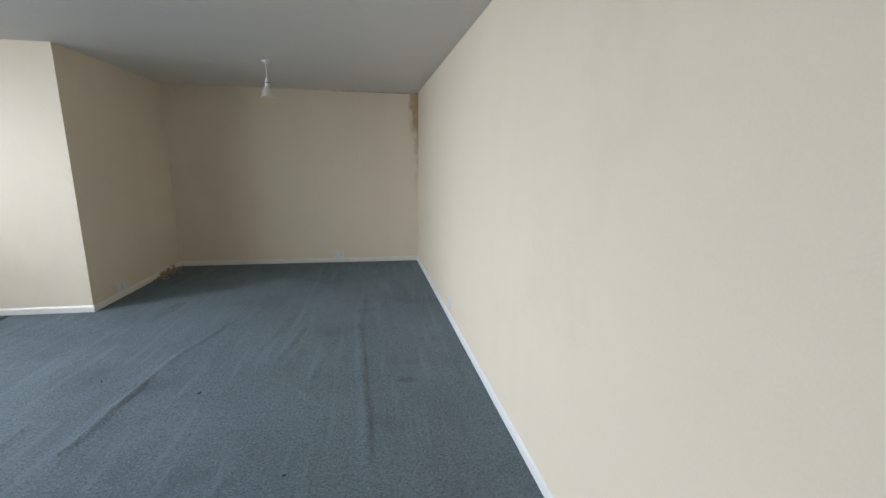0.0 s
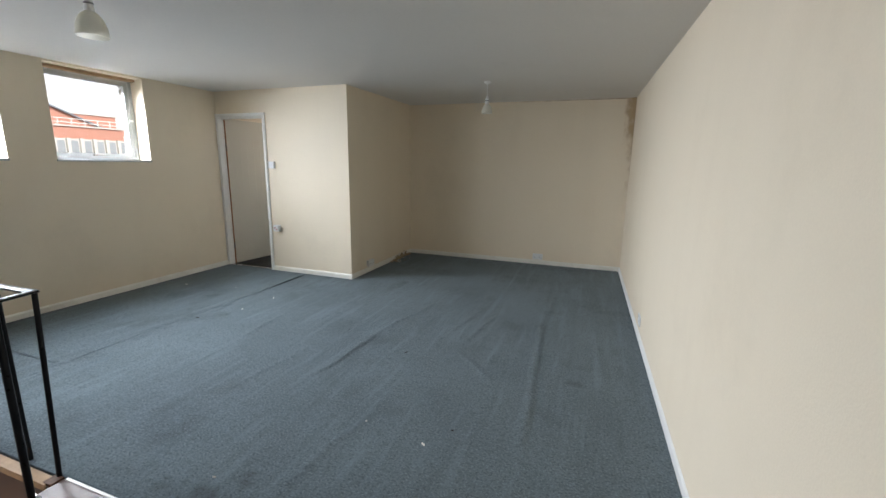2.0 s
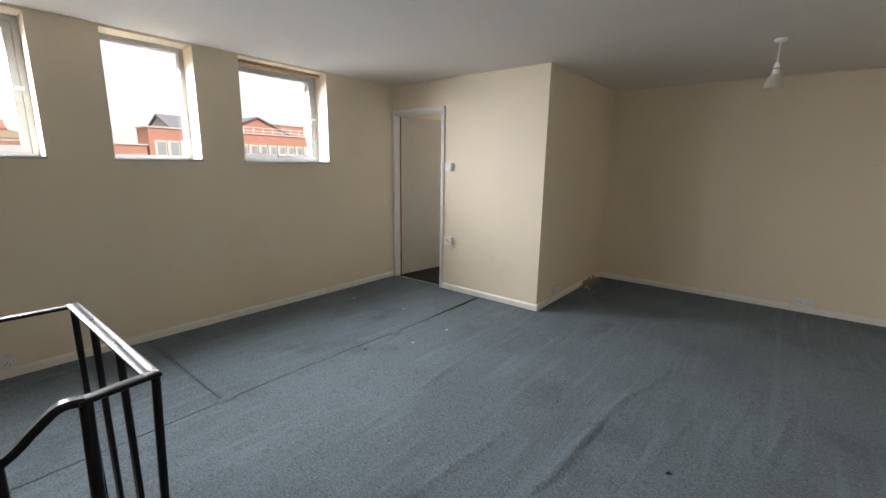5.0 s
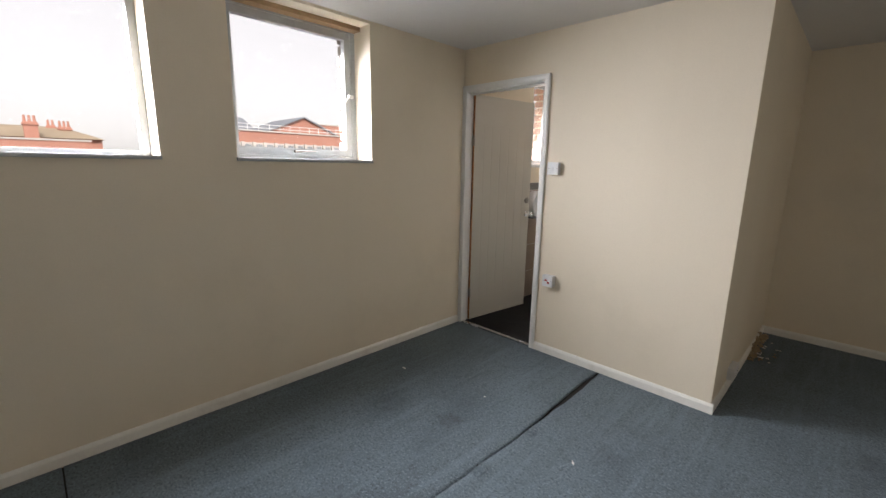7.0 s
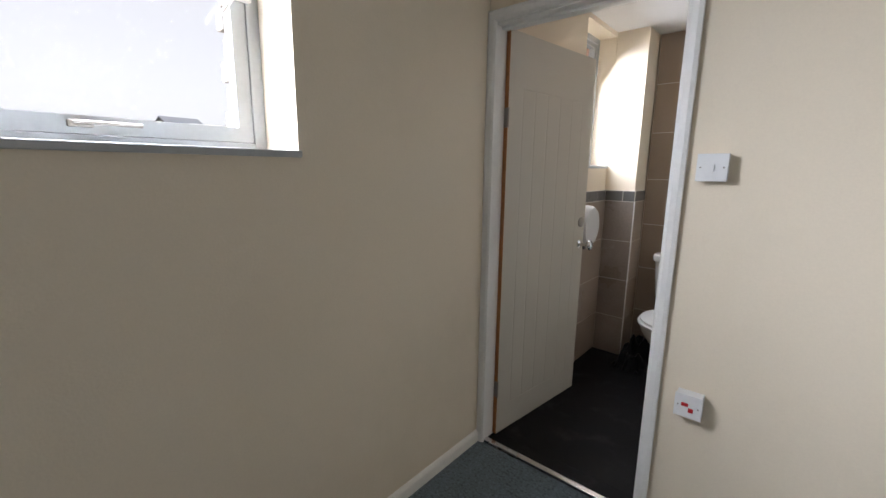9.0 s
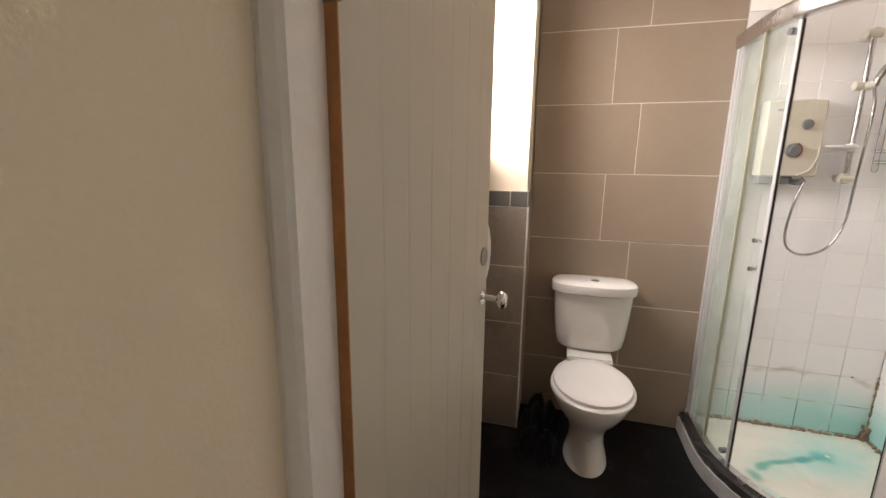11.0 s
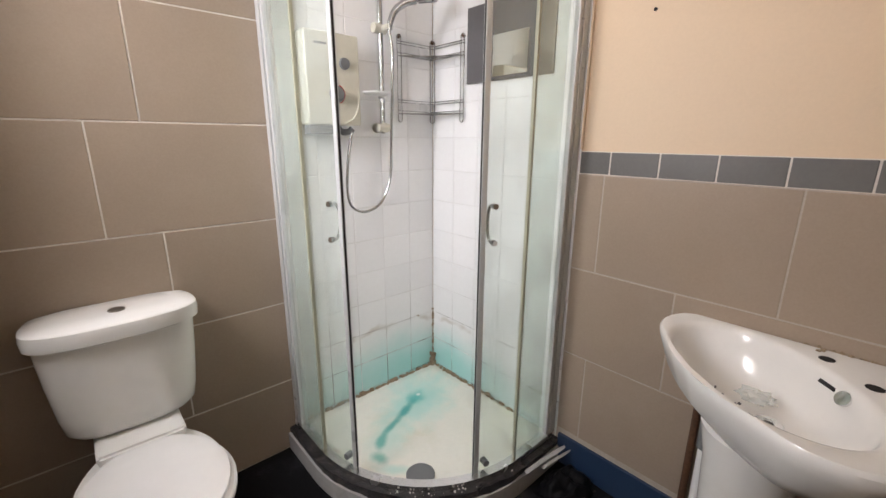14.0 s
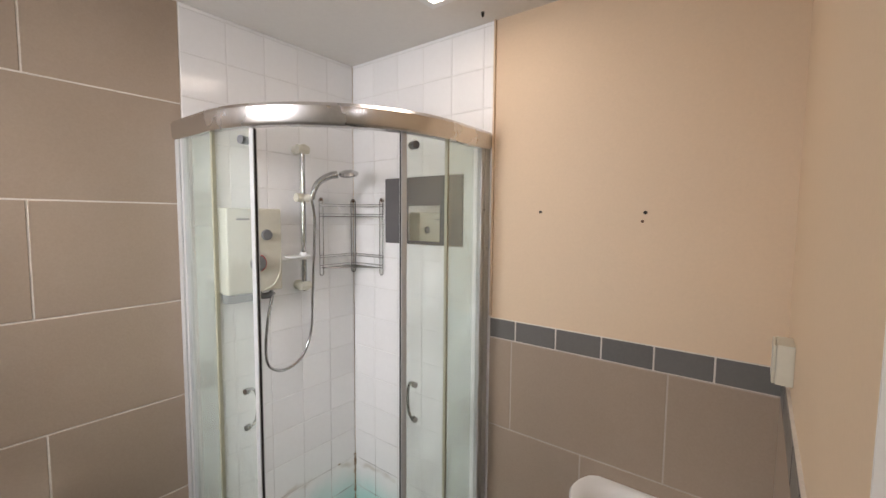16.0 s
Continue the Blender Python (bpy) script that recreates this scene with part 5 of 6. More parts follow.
part("selector", lathe(bmesh.new(), [(0, 0), (0.022, 0), (0.020, -0.010), (0.0, -0.012)], (-3.186, yt - 0.078, 1.597), 20, "y"), GREY_PLASTIC, heater, "dark grey power selector", smooth=True)
part("raised_curve", tube(bmesh.new(), smooth_path([(-3.195, yt - 0.079, 1.378), (-3.155, yt - 0.080, 1.400), (-3.132, yt - 0.079, 1.445), (-3.126, yt - 0.077, 1.50)], 6), 0.0035, 8), IVORY, heater, smooth=True)
part("nameplate", slab(-3.305, yt - 0.0795, 1.655, -3.255, yt - 0.078, 1.662), GREY_PLASTIC, heater, "small grey name mark")
b = slab(-3.335, yt - 0.066, 1.338, -3.215, yt - 0.012, 1.374, 0.006)
tube(b, smooth_path([(-3.21, yt - 0.04, 1.374), (-3.195, yt - 0.04, 1.350), (-3.165, yt - 0.045, 1.348), (-3.150, yt - 0.055, 1.362)], 4), 0.013, 12)
part("outlet", b, GREY_PLASTIC, heater, "grey plastic base and elbow", smooth=True)

RX, RY = -3.000, yt - 0.052
riser = thing("shower_rail", (RX, yt, 1.36), "chrome shower rail with ivory brackets and hand shower", "shower rail")
part("rail", rod((RX, RY, 1.345), (RX, RY, 1.975), 0.0105, 16), CHROME_WORN, riser, smooth=True)
for z in (1.368, 1.958):
    b = tube(bmesh.new(), [(RX, yt, z), (RX, RY - 0.014, z)], 0.021, 18)
    tube(b, [(RX - 0.026, RY, z), (RX + 0.026, RY, z)], 0.018, 16)
    part("bracket", b, IVORY, riser, smooth=True)
b = tube(bmesh.new(), [(RX - 0.034, RY, 1.752), (RX + 0.022, RY, 1.752)], 0.019, 18)
tube(b, [(RX + 0.004, RY, 1.750), (RX + 0.014, RY - 0.052, 1.754)], 0.014, 14)
part("head_holder", b, IVORY, riser, smooth=True)
b = lathe(bmesh.new(), [(0, 0), (0.03, 0.002), (0.052, 0.010), (0.054, 0.016), (0.050, 0.014), (0.03, 0.007), (0, 0.005)], (RX - 0.050, RY - 0.030, 1.490), 24)
part("soap_dish", b, PLASTIC, riser, "white plastic soap dish", smooth=True)
part("dish_clamp", rod((RX, RY, 1.485), (RX, RY, 1.515), 0.017, 14), PLASTIC, riser)
H0 = Vector((RX + 0.012, RY - 0.045, 1.742))
neck = smooth_path([H0, Vector((-2.982, 6.094, 1.775)), Vector((-2.964, 6.086, 1.815)), Vector((-2.932, 6.063, 1.843)), Vector((-2.897, 6.040, 1.855))], 6)
b = tube(bmesh.new(), neck, [0.011 + 0.006 * i / len(neck) for i in range(len(neck))], 14)
hc = Vector((-2.852, 6.022, 1.864))
q = lathe(bmesh.new(), [(0, -0.010), (0.040, -0.012), (0.045, -0.006), (0.040, 0.004), (0.022, 0.011), (0, 0.013)], (0, 0, 0), 28)
me = bpy.data.meshes.new("tmp")
bmesh.ops.transform(q, matrix=Matrix.Translation(hc) @ Euler((radians(8), radians(-13), 0)).to_matrix().to_4x4(), verts=q.verts)
q.to_mesh(me)
q.free()
b.from_mesh(me)
bpy.data.meshes.remove(me)
fq = lathe(bmesh.new(), [(0, -0.0145), (0.036, -0.0145), (0.038, -0.011), (0, -0.010)], (0, 0, 0), 28)
bmesh.ops.transform(fq, matrix=Matrix.Translation(hc) @ Euler((radians(8), radians(-13), 0)).to_matrix().to_4x4(), verts=fq.verts)
part("nozzle_plate", fq, GREY_PLASTIC, riser, "grey nozzle plate")
part("hand_shower", b, CHROME_WORN, riser, "chrome hand shower", smooth=True)
part("hose", tube(bmesh.new(), smooth_path([(-3.152, yt - 0.055, 1.352), (-3.175, yt - 0.055, 1.25), (-3.185, yt - 0.05, 1.12), (-3.165, yt - 0.045, 1.045), (-3.10, yt - 0.045, 1.015), (-3.02, yt - 0.05, 1.05), (-2.972, yt - 0.055, 1.16), (-2.965, yt - 0.06, 1.32), (-2.972, yt - 0.085, 1.5), (-2.975, RY - 0.045, 1.66), H0], 8), 0.0062, 10), CHROME_WORN, riser, "ribbed metal hose", smooth=True)

# wire corner caddy
CX, CY = IX - TH - 0.012, IN - TH - 0.012
caddy = thing("wire_caddy", (CX - 0.08, CY - 0.08, 1.40), "two-tier rusting chromed wire corner caddy", "shower caddy")
legs = ((CX - 0.19, CY), (CX, CY), (CX, CY - 0.20))
ways = (Vector((1, 0, 0)), Vector((1, -1, 0)).normalized(), Vector((0, 1, 0)))
for (lx, ly), w_ in zip(legs, ways):
    # each upright is one wire bent into a long loop
    c = Vector((lx, ly, 0))
    ring = [c + w_ * (0.0105 * math.cos(a)) + Vector((0, 0, 1.746 + 0.012 * math.sin(a))) for a in np.linspace(0, math.pi, 9)]
    ring += [c + w_ * (0.0105 * math.cos(a)) + Vector((0, 0, 1.408 + 0.012 * math.sin(a))) for a in np.linspace(math.pi, 2 * math.pi, 9)]
    part("upright", tube(bmesh.new(), ring + ring[:2], 0.0024, 8), CHROME_WORN, caddy, smooth=True)
    part("wall_screw", rod(c + Vector((0, 0, 1.748)), c + Vector((0.010 if lx == CX else 0, 0.010 if ly == CY else 0, 1.748)), 0.007, 10), RUSTY, caddy, "rusty screw")
for z in (1.432, 1.672):
    A0, B0, C0 = (Vector((x, y, z)) for x, y in ((legs[0][0], CY - 0.004), (CX - 0.004, CY - 0.004), (CX - 0.004, legs[2][1])))
    for dz in (0.0, 0.012, 0.048, 0.058):
        d = Vector((0, 0, dz))
        bend = B0 + Vector((-0.012, 0, 0)), B0 + Vector((0, -0.012, 0))
        part("shelf_rim", tube(bmesh.new(), [A0 + d - Vector((0.014, 0, 0)), bend[0] + d, bend[1] + d, C0 + d - Vector((0, 0.014, 0))], 0.0021, 8), CHROME_WORN, caddy, smooth=True)
    front = smooth_path([A0 + Vector((0, -0.004, 0)), A0.lerp(C0, 0.5) + Vector((0.016, 0.016, 0)), C0 + Vector((-0.004, 0, 0))], 8)
    part("shelf_rim", tube(bmesh.new(), front, 0.0024, 8), CHROME_WORN, caddy, smooth=True)
    for i in range(1, 10):
        t = i / 10
        part("shelf_wire", rod(B0.lerp(A0, t), B0.lerp(C0, t), 0.0013, 6), CHROME_WORN, caddy)
    for u in (0.55, 0.25):
        o = B0.lerp(A0, u) + Vector((0, -0.004, 0.050))
        part("hook", tube(bmesh.new(), smooth_path([o, o + Vector((0.006, -0.014, -0.012)), o + Vector((0.012, -0.016, -0.036)), o + Vector((0.014, -0.010, -0.050))], 5), 0.0022, 8), PLASTIC, caddy, "pale plastic-coated hook", smooth=True)

panel = thing("wall_panel", (IX, 5.74, 1.55), "dark grey glossy wall panel with a small mirror", "wall panel")
part("board", slab(IX - TH - 0.009, 5.523, 1.552, IX - TH, 5.960, 1.847, 0.002), PANEL, panel)
part("mirror", slab(IX - TH - 0.0125, 5.635, 1.568, IX - TH - 0.0095, 5.812, 1.722, 0.001), MIRROR, panel, "small plain mirror")

# corner basin and pedestal
basin = thing("corner_basin", (IX, IY, 0), "white ceramic corner basin without taps on a pedestal", "wash basin")
OX, OY = IX - TH - 0.001, IY + TH + 0.004


def basin_outline(n=120):
    """Outline of a corner basin: two sides on the walls and a bowed front."""
    P = [(0.0, 0.0), (0.0, 0.15), (0.0, 0.30), (0.0, 0.455), (0.02, 0.486), (0.065, 0.505), (0.115, 0.511), (0.155, 0.497), (0.21, 0.464), (0.285, 0.415), (0.356, 0.356)]
    P = P + [(b_, a_) for a_, b_ in reversed(P[1:])]
    full = []
    for i, (a_, b_) in enumerate(P):
        full.append(Vector((a_, b_, 0)))
    c = Vector((0.25, 0.25, 0))
    out = []
    for i in range(n):
        ang = 2 * math.pi * i / n
        d = Vector((math.cos(ang), math.sin(ang), 0))
        best = 0
        for p, q in zip(full, full[1:] + full[:1]):
            e_ = q - p
            den = d.x * e_.y - d.y * e_.x
            if abs(den) > 1e-9:
                w = p - c
                t = (w.x * e_.y - w.y * e_.x) / den
                u = (w.x * d.y - w.y * d.x) / den
                if t > 0 and -1e-6 <= u <= 1 + 1e-6:
                    best = max(best, t)
        out.append((d, best))
    for _ in range(2):
        soft = []
        for i, (d, r) in enumerate(out):
            p = c + d * r
            m = (out[i - 1][1] + 2 * r + out[(i + 1) % n][1]) / 4
            soft.append((d, m if p.x > 0.02 and p.y > 0.02 else r))
        out = soft
    return c, out


bc, bo = basin_outline()


def basin_ring(scale, z, pull=(0, 0)):
    return [Vector((OX - (bc.x + pull[0] + d.x * r * scale), OY + bc.y + pull[1] + d.y * r * scale, z)) for d, r in bo]


def bowl_ring(s_, z, off=0.0):
    """The bowl: an oval whose long axis runs across the corner."""
    out = []
    for d, r in bo:
        u, v = (d.x + d.y) / math.sqrt(2), (d.x - d.y) / math.sqrt(2)
        k_ = 1 / math.sqrt((u / 0.158) ** 2 + (v / 0.252) ** 2)
        out.append(Vector((OX - (bc.x - 0.006 + off + d.x * k_ * s_), OY + bc.y - 0.006 + off + d.y * k_ * s_, z)))
    return out


b = bmesh.new()
loft(b, [basin_ring(0.42, 0.61, (-0.03, -0.03)), basin_ring(0.62, 0.64, (-0.02, -0.02)), basin_ring(0.86, 0.712), basin_ring(0.965, 0.768), basin_ring(1.0, 0.788), basin_ring(0.998, 0.803), basin_ring(0.975, 0.811),
         bowl_ring(1.07, 0.811), bowl_ring(1.02, 0.807), bowl_ring(0.98, 0.795), bowl_ring(0.94, 0.765, -0.002), bowl_ring(0.80, 0.710, -0.010), bowl_ring(0.55, 0.678, -0.022), bowl_ring(0.20, 0.664, -0.036)])
part("bowl", b, CERAMIC, basin, smooth=True)
for du, dv in ((0.066, 0.145), (0.152, 0.058)):
    part("tap_hole", lathe(bmesh.new(), [(0, 0), (0.016, 0), (0.0165, 0.0012), (0, 0.0014)], (OX - du, OY + dv, 0.8105), 20), DARK, basin, "empty dark tap hole")
dg = bc.x - 0.046
drain = Vector((OX - dg - 0.005, OY + dg + 0.005, 0.664))
part("waste", lathe(bmesh.new(), [(0.010, 0.001), (0.012, 0.003), (0.028, 0.005), (0.031, 0.003), (0.031, 0.0)], drain, 24), CHROME, basin, "tarnished chrome waste", smooth=True)
part("waste_hole", lathe(bmesh.new(), [(0, 0.001), (0.012, 0.001), (0.012, 0.0025), (0, 0.003)], drain, 16), DARK, basin)


def on_bowl(u, v, z):
    """A place on the bowl's back slope, u along the diagonal from the corner, v across it."""
    return Vector((OX - (u - v) / math.sqrt(2), OY + (u + v) / math.sqrt(2), z))


ov = on_bowl(0.201, -0.062, 0.780)
b = lathe(bmesh.new(), [(0.008, 0), (0.018, 0), (0.017, 0.005), (0.009, 0.004)], (0, 0, 0), 24, "x")
bmesh.ops.transform(b, matrix=Matrix.Translation(ov) @ Matrix.Rotation(radians(135), 4, "Z") @ Matrix.Rotation(radians(-28), 4, "Y"), verts=b.verts)
part("overflow", b, CHROME, basin, "chrome overflow ring", smooth=True)
b = slab(-0.003, -0.022, -0.005, 0.003, 0.022, 0.005, 0.002)
bmesh.ops.transform(b, matrix=Matrix.Translation(on_bowl(0.192, -0.008, 0.780)) @ Matrix.Rotation(radians(135), 4, "Z") @ Matrix.Rotation(radians(-28), 4, "Y"), verts=b.verts)
part("chain_slot", b, DARK, basin, "dark empty slot")
b = bmesh.new()
pc = 0.225
loft(b, [[Vector((OX - pc - math.cos(a) * w, OY + pc + math.sin(a) * w, z)) for a in np.linspace(0, 2 * math.pi, 33)[:-1]] for w, z in ((0.125, 0.0), (0.122, 0.03), (0.095, 0.12), (0.088, 0.35), (0.098, 0.55), (0.115, 0.64))])
part("pedestal", b, CERAMIC, basin, smooth=True)
bm = lumps(bmesh.new(), (OX - 0.003, OY + 0.02, 0.811), (OX - 0.003, OY + 0.20, 0.811), 34, 0.0038, (0.002, 0.0, 0.0015))
lumps(bm, (OX - 0.012, OY + 0.155, 0.811), (OX - 0.030, OY + 0.165, 0.811), 8, 0.004, (0.004, 0.006, 0.0005))
lumps(bm, (OX - 0.04, OY + 0.004, 0.811), (OX - 0.30, OY + 0.004, 0.811), 10, 0.003, (0.0, 0.002, 0.001))
part("sealant", bm, MASTIC, basin, "perished brown sealant", kind="stuff")
pp = thing("waste_pipe", (OX - 0.05, OY + 0.36, 0), "grey and white plastic waste pipe beside the pedestal", "pipe")
part("pipe", rod((OX - 0.085, OY + 0.345, 0.0), (OX - 0.085, OY + 0.345, 0.66), 0.020, 16), PLASTIC, pp, smooth=True)
part("coupling", rod((OX - 0.085, OY + 0.345, 0.44), (OX - 0.085, OY + 0.345, 0.53), 0.026, 16), GREY_PLASTIC, pp, "grey coupling", smooth=True)
cp = thing("rusty_pipe", (OX - 0.03, OY + 0.40, 0), "rusty brown supply pipe rising below the basin", "pipe")
part("pipe", rod((OX - 0.035, OY + 0.395, 0.0), (OX - 0.035, OY + 0.395, 0.68), 0.011, 12), RUSTY, cp, smooth=True)
# crumpled film and bits in the bowl
b = bmesh.new()
q = bmesh.ops.create_icosphere(b, subdivisions=3, radius=0.033)
for v in q["verts"]:
    f_ = 1 + 0.45 * noise.noise(v.co * 60) + 0.3 * noise.noise(v.co * 140)
    v.co = Vector((v.co.x * 0.8 * f_, v.co.y * 1.1 * f_, v.co.z * 0.45 * f_)) + Vector((OX - 0.172, OY + 0.248, 0.705))
FILM = glass("clear_film", (0.95, 0.95, 0.95), 0.12, 0.35)
tagged(part("plastic_film", b, FILM), "crumpled clear plastic film lying in the basin", "litter")
for i in range(9):
    b = bmesh.new()
    lumps(b, (0, 0, 0), (0, 0, 0), 1, 0.003 + 0.004 * random.random(), (0, 0, 0))
    o = Vector((OX - 0.16 - 0.09 * random.random(), OY + 0.25 + 0.09 * random.random(), 0.684 + 0.008 * random.random()))
    bmesh.ops.translate(b, vec=o, verts=b.verts)
    tagged(part("debris", b, GREY_PLASTIC), "small dark crumb of debris in the basin", "litter", "crumbs in the basin")

# paper dispenser on the outer wall, black sheet, trims
disp = thing("paper_dispenser", (XW, 5.53, 0.93), "white plastic round toilet paper dispenser on the wall", "dispenser")
b = bmesh.new()
loft(b, [[Vector((XW + TH + d_, 5.508 + math.cos(a) * r * 0.96, 1.055 + math.sin(a) * r * 1.0)) for a in np.linspace(0, 2 * math.pi, 41)[:-1]] for r, d_ in ((0.140, 0.0), (0.142, 0.045), (0.138, 0.072), (0.125, 0.090), (0.09, 0.098))])
part("cover", b, PLASTIC, disp, smooth=True)
part("spout", slab(XW + TH, 5.433, 0.900, XW + TH + 0.075, 5.523, 0.945, 0.010), GREY_PLASTIC, disp, "translucent grey outlet", smooth=True)


def crumple(name, cx, cy, rx, ry, h, label, seed):
    bm = bmesh.new()
    bmesh.ops.create_grid(bm, x_segments=26, y_segments=26, size=1)
    for v in bm.verts:
        r = math.hypot(v.co.x, v.co.y)
        n1 = noise.noise(Vector((v.co.x * 2.2, v.co.y * 2.2, seed)))
        n2 = abs(noise.noise(Vector((v.co.x * 5, v.co.y * 5, seed + 4))))
        z = max(0.0, (1 - r * r)) ** 0.7 * h * (0.75 + 0.6 * n1) + 0.12 * h * n2
        v.co = Vector((cx + v.co.x * rx * (1 + 0.2 * n1), cy + v.co.y * ry * (1 + 0.2 * n2), 0.002 + max(z, 0) * (r < 1.15)))
    return tagged(part(name, bm, BAG, smooth=True), label, "plastic sheet")


crumple("plastic_sheet", -4.235, 5.93, 0.105, 0.24, 0.20, "crumpled black plastic sheet beside the toilet", 2.0)
crumple("plastic_sheet", -2.79, 5.26, 0.11, 0.085, 0.075, "crumpled black plastic sheet by the shower tray", 7.0)
structure("baseboard_washroom_east", slab(IX - 0.022, 4.55, 0.0, IX - TH + 0.001, 5.375, 0.135, 0.003), NAVY, "dark navy painted skirting below the tiles", "skirting board")


def loose_strip(p0, p1, w, label):
    """A thin bent length of edging with a pointed end."""
    a, b_ = Vector(p0), Vector(p1)
    d = (b_ - a).normalized()
    side = d.cross(Vector((0, 0, 1))).normalized()
    rings = []
    for t in np.linspace(0, 1, 9):
        c = a.lerp(b_, t) + Vector((0, 0, 0.004 * math.sin(math.pi * t)))
        h = w * (1 if t < 0.75 else 1 - 2.8 * (t - 0.75))
        rings.append([c - side * h, c - side * h * 0.3 + Vector((0, 0, 0.006)), c + side * h, c - Vector((0, 0, 0.003))])
    tagged(part("loose_strip", loft(bmesh.new(), rings), EDGE_STRIP, smooth=True), label, "trim strip")


loose_strip((-2.92, 5.366, 0.082), (-2.665, 5.336, 0.090), 0.010, "loose grey plastic edging strip by the tray")
loose_strip((-2.84, 5.340, 0.074), (-2.690, 5.312, 0.086), 0.007, "short broken grey edging strip by the tray")

for i, (y, z, r) in enumerate(((5.191, 1.694, 0.005), (4.847, 1.692, 0.0055), (4.854, 1.665, 0.0045))):
    tagged(part("screw_plug", lathe(bmesh.new(), [(0, 0), (r, 0), (r, -0.003), (0, -0.0035)], (IX - 0.004, y, z), 14, "x"), DARK if i < 2 else RUSTY), "empty dark screw hole in the wall", "screw hole", "screw holes")
tagged(part("ceiling_hook", lathe(bmesh.new(), [(0, 0), (0.006, 0), (0.004, -0.014), (0, -0.018)], (-2.755, 5.395, ZC), 12), DARK), "small dark hook in the ceiling", "hook")
lamp = thing("ceiling_light", (-3.07, 5.34, ZC), "square lit washroom ceiling light, warm white", "ceiling light")
part("light_frame", wall_mesh("y", 0, 0.02, -0.16, 0.16, -0.16, 0.16, [(-0.135, 0.135, -0.135, 0.135)]), PLASTIC, lamp, local=True)
lamp.children[0].rotation_euler = (radians(90), 0, 0)
lamp.children[0].location = (0, 0, -0.02)
part("diffuser", slab(-3.07 - 0.134, 5.34 - 0.134, ZC - 0.018, -3.07 + 0.134, 5.34 + 0.134, ZC - 0.004, 0.003), LAMP_GLOW, lamp, "glowing warm diffuser")
ob = thing("shaver_box", (-2.89, IY, 1.318), "small white electrical box by the washroom corner", "electrical box")
part("box", slab(-2.935, IY + 0.003, 1.318, -2.845, IY + 0.034, 1.406, 0.004), IVORY, ob)
part("cover_plate", slab(-2.933, IY + 0.0345, 1.320, -2.847, IY + 0.040, 1.404, 0.002), IVORY, ob)


# ---- outside ----
GZ = -3.6
structure("ground", slab(-400, -300, GZ - 0.5, 60, 400, GZ), TARMAC, "grey tarmac yard and road below", "ground")


def office(x, y0, y1, top, storeys, label):
    """A long flat-roofed brick block with bands of windows."""
    o = thing("office_building", (x, (y0 + y1) / 2, GZ), label, "building")
    part("wall", slab(x - 3, y0, GZ, x, y1, top - 0.001), BRICK, o)
    part("parapet", slab(x - 3.1, y0 - 0.1, top, x + 0.10, y1 + 0.1, top + 0.12), RENDER_WALL, o, "pale coping")
    z = top - 1.05
    for s in range(storeys):
        part("window_band", slab(x - 0.02, y0 + 0.4, z - 1.45, x + 0.06, y1 - 0.4, z), RENDER_WALL, o, "pale concrete band")
        n = int((y1 - y0 - 0.8) / 1.05)
        for i in range(n):
            ya = y0 + 0.6 + i * 1.05
            w = part("window", slab(x + 0.04, ya, z - 1.30, x + 0.09, ya + 0.62, z - 0.15), FAR_GLASS, o)
            part("mullion", slab(x + 0.05, ya + 0.70, z - 1.45, x + 0.32, ya + 0.96, z + 0.05), RENDER_WALL, w)
        z -= 3.2
    return o


office(-44, 13.2, 62, 4.30, 2, "red brick office block with pale window bands")
office(-44, 9.4, 13.0, 2.75, 1, "lower pale brick annex beside the office block")


def gabled(x, y0, y1, base, eave, ridge, wall_mat, roof_mat, name, label, along="x", depth=9.0):
    """A gabled block whose gable faces the windows."""
    o = thing(name, (x, (y0 + y1) / 2, base), label, "building")
    ym = (y0 + y1) / 2
    bm = bmesh.new()
    prof = [(y0, base), (y1, base), (y1, eave), (ym, ridge), (y0, eave)]
    loft(bm, [[Vector((xx, y, z)) for y, z in prof] for xx in (x, x - depth)])
    part("wall", bm, wall_mat, o)
    for sgn, ya in ((-1, y0), (1, y1)):
        bm = bmesh.new()
        ring = [(ya + sgn * 0.3, eave - 0.25), (ym, ridge + 0.04), (ym, ridge + 0.20), (ya + sgn * 0.3, eave - 0.08)]
        loft(bm, [[Vector((xx, y, z)) for y, z in ring] for xx in (x + 0.25, x - depth)])
        part("roof", bm, roof_mat, o)
    return o


gabled(-52, 20.8, 33.5, GZ, 4.3, 6.75, BRICK, ROOF, "gabled_building", "red brick gabled building with a slate roof")


def long_roofed(x, y0, y1, eave, ridge, label):
    """A block with its ridge along the street, so that one roof slope faces the windows."""
    o = thing("gabled_building", (x, (y0 + y1) / 2, GZ), label, "building")
    prof = [(x, GZ), (x, eave), (x - 4, ridge), (x - 8, eave), (x - 8, GZ)]
    part("wall", loft(bmesh.new(), [[Vector((a, y, z)) for a, z in prof] for y in (y0, y1)]), RENDER_WALL, o)
    for sg in (1, -1):
        ring = [(x - 4 + sg * 4.3, eave - 0.15), (x - 4, ridge + 0.03), (x - 4, ridge + 0.20), (x - 4 + sg * 4.3, eave + 0.02)]
        part("roof", loft(bmesh.new(), [[Vector((a, y, z)) for a, z in ring] for y in (y0 - 0.25, y1 + 0.25)]), ROOF, o)
    return o


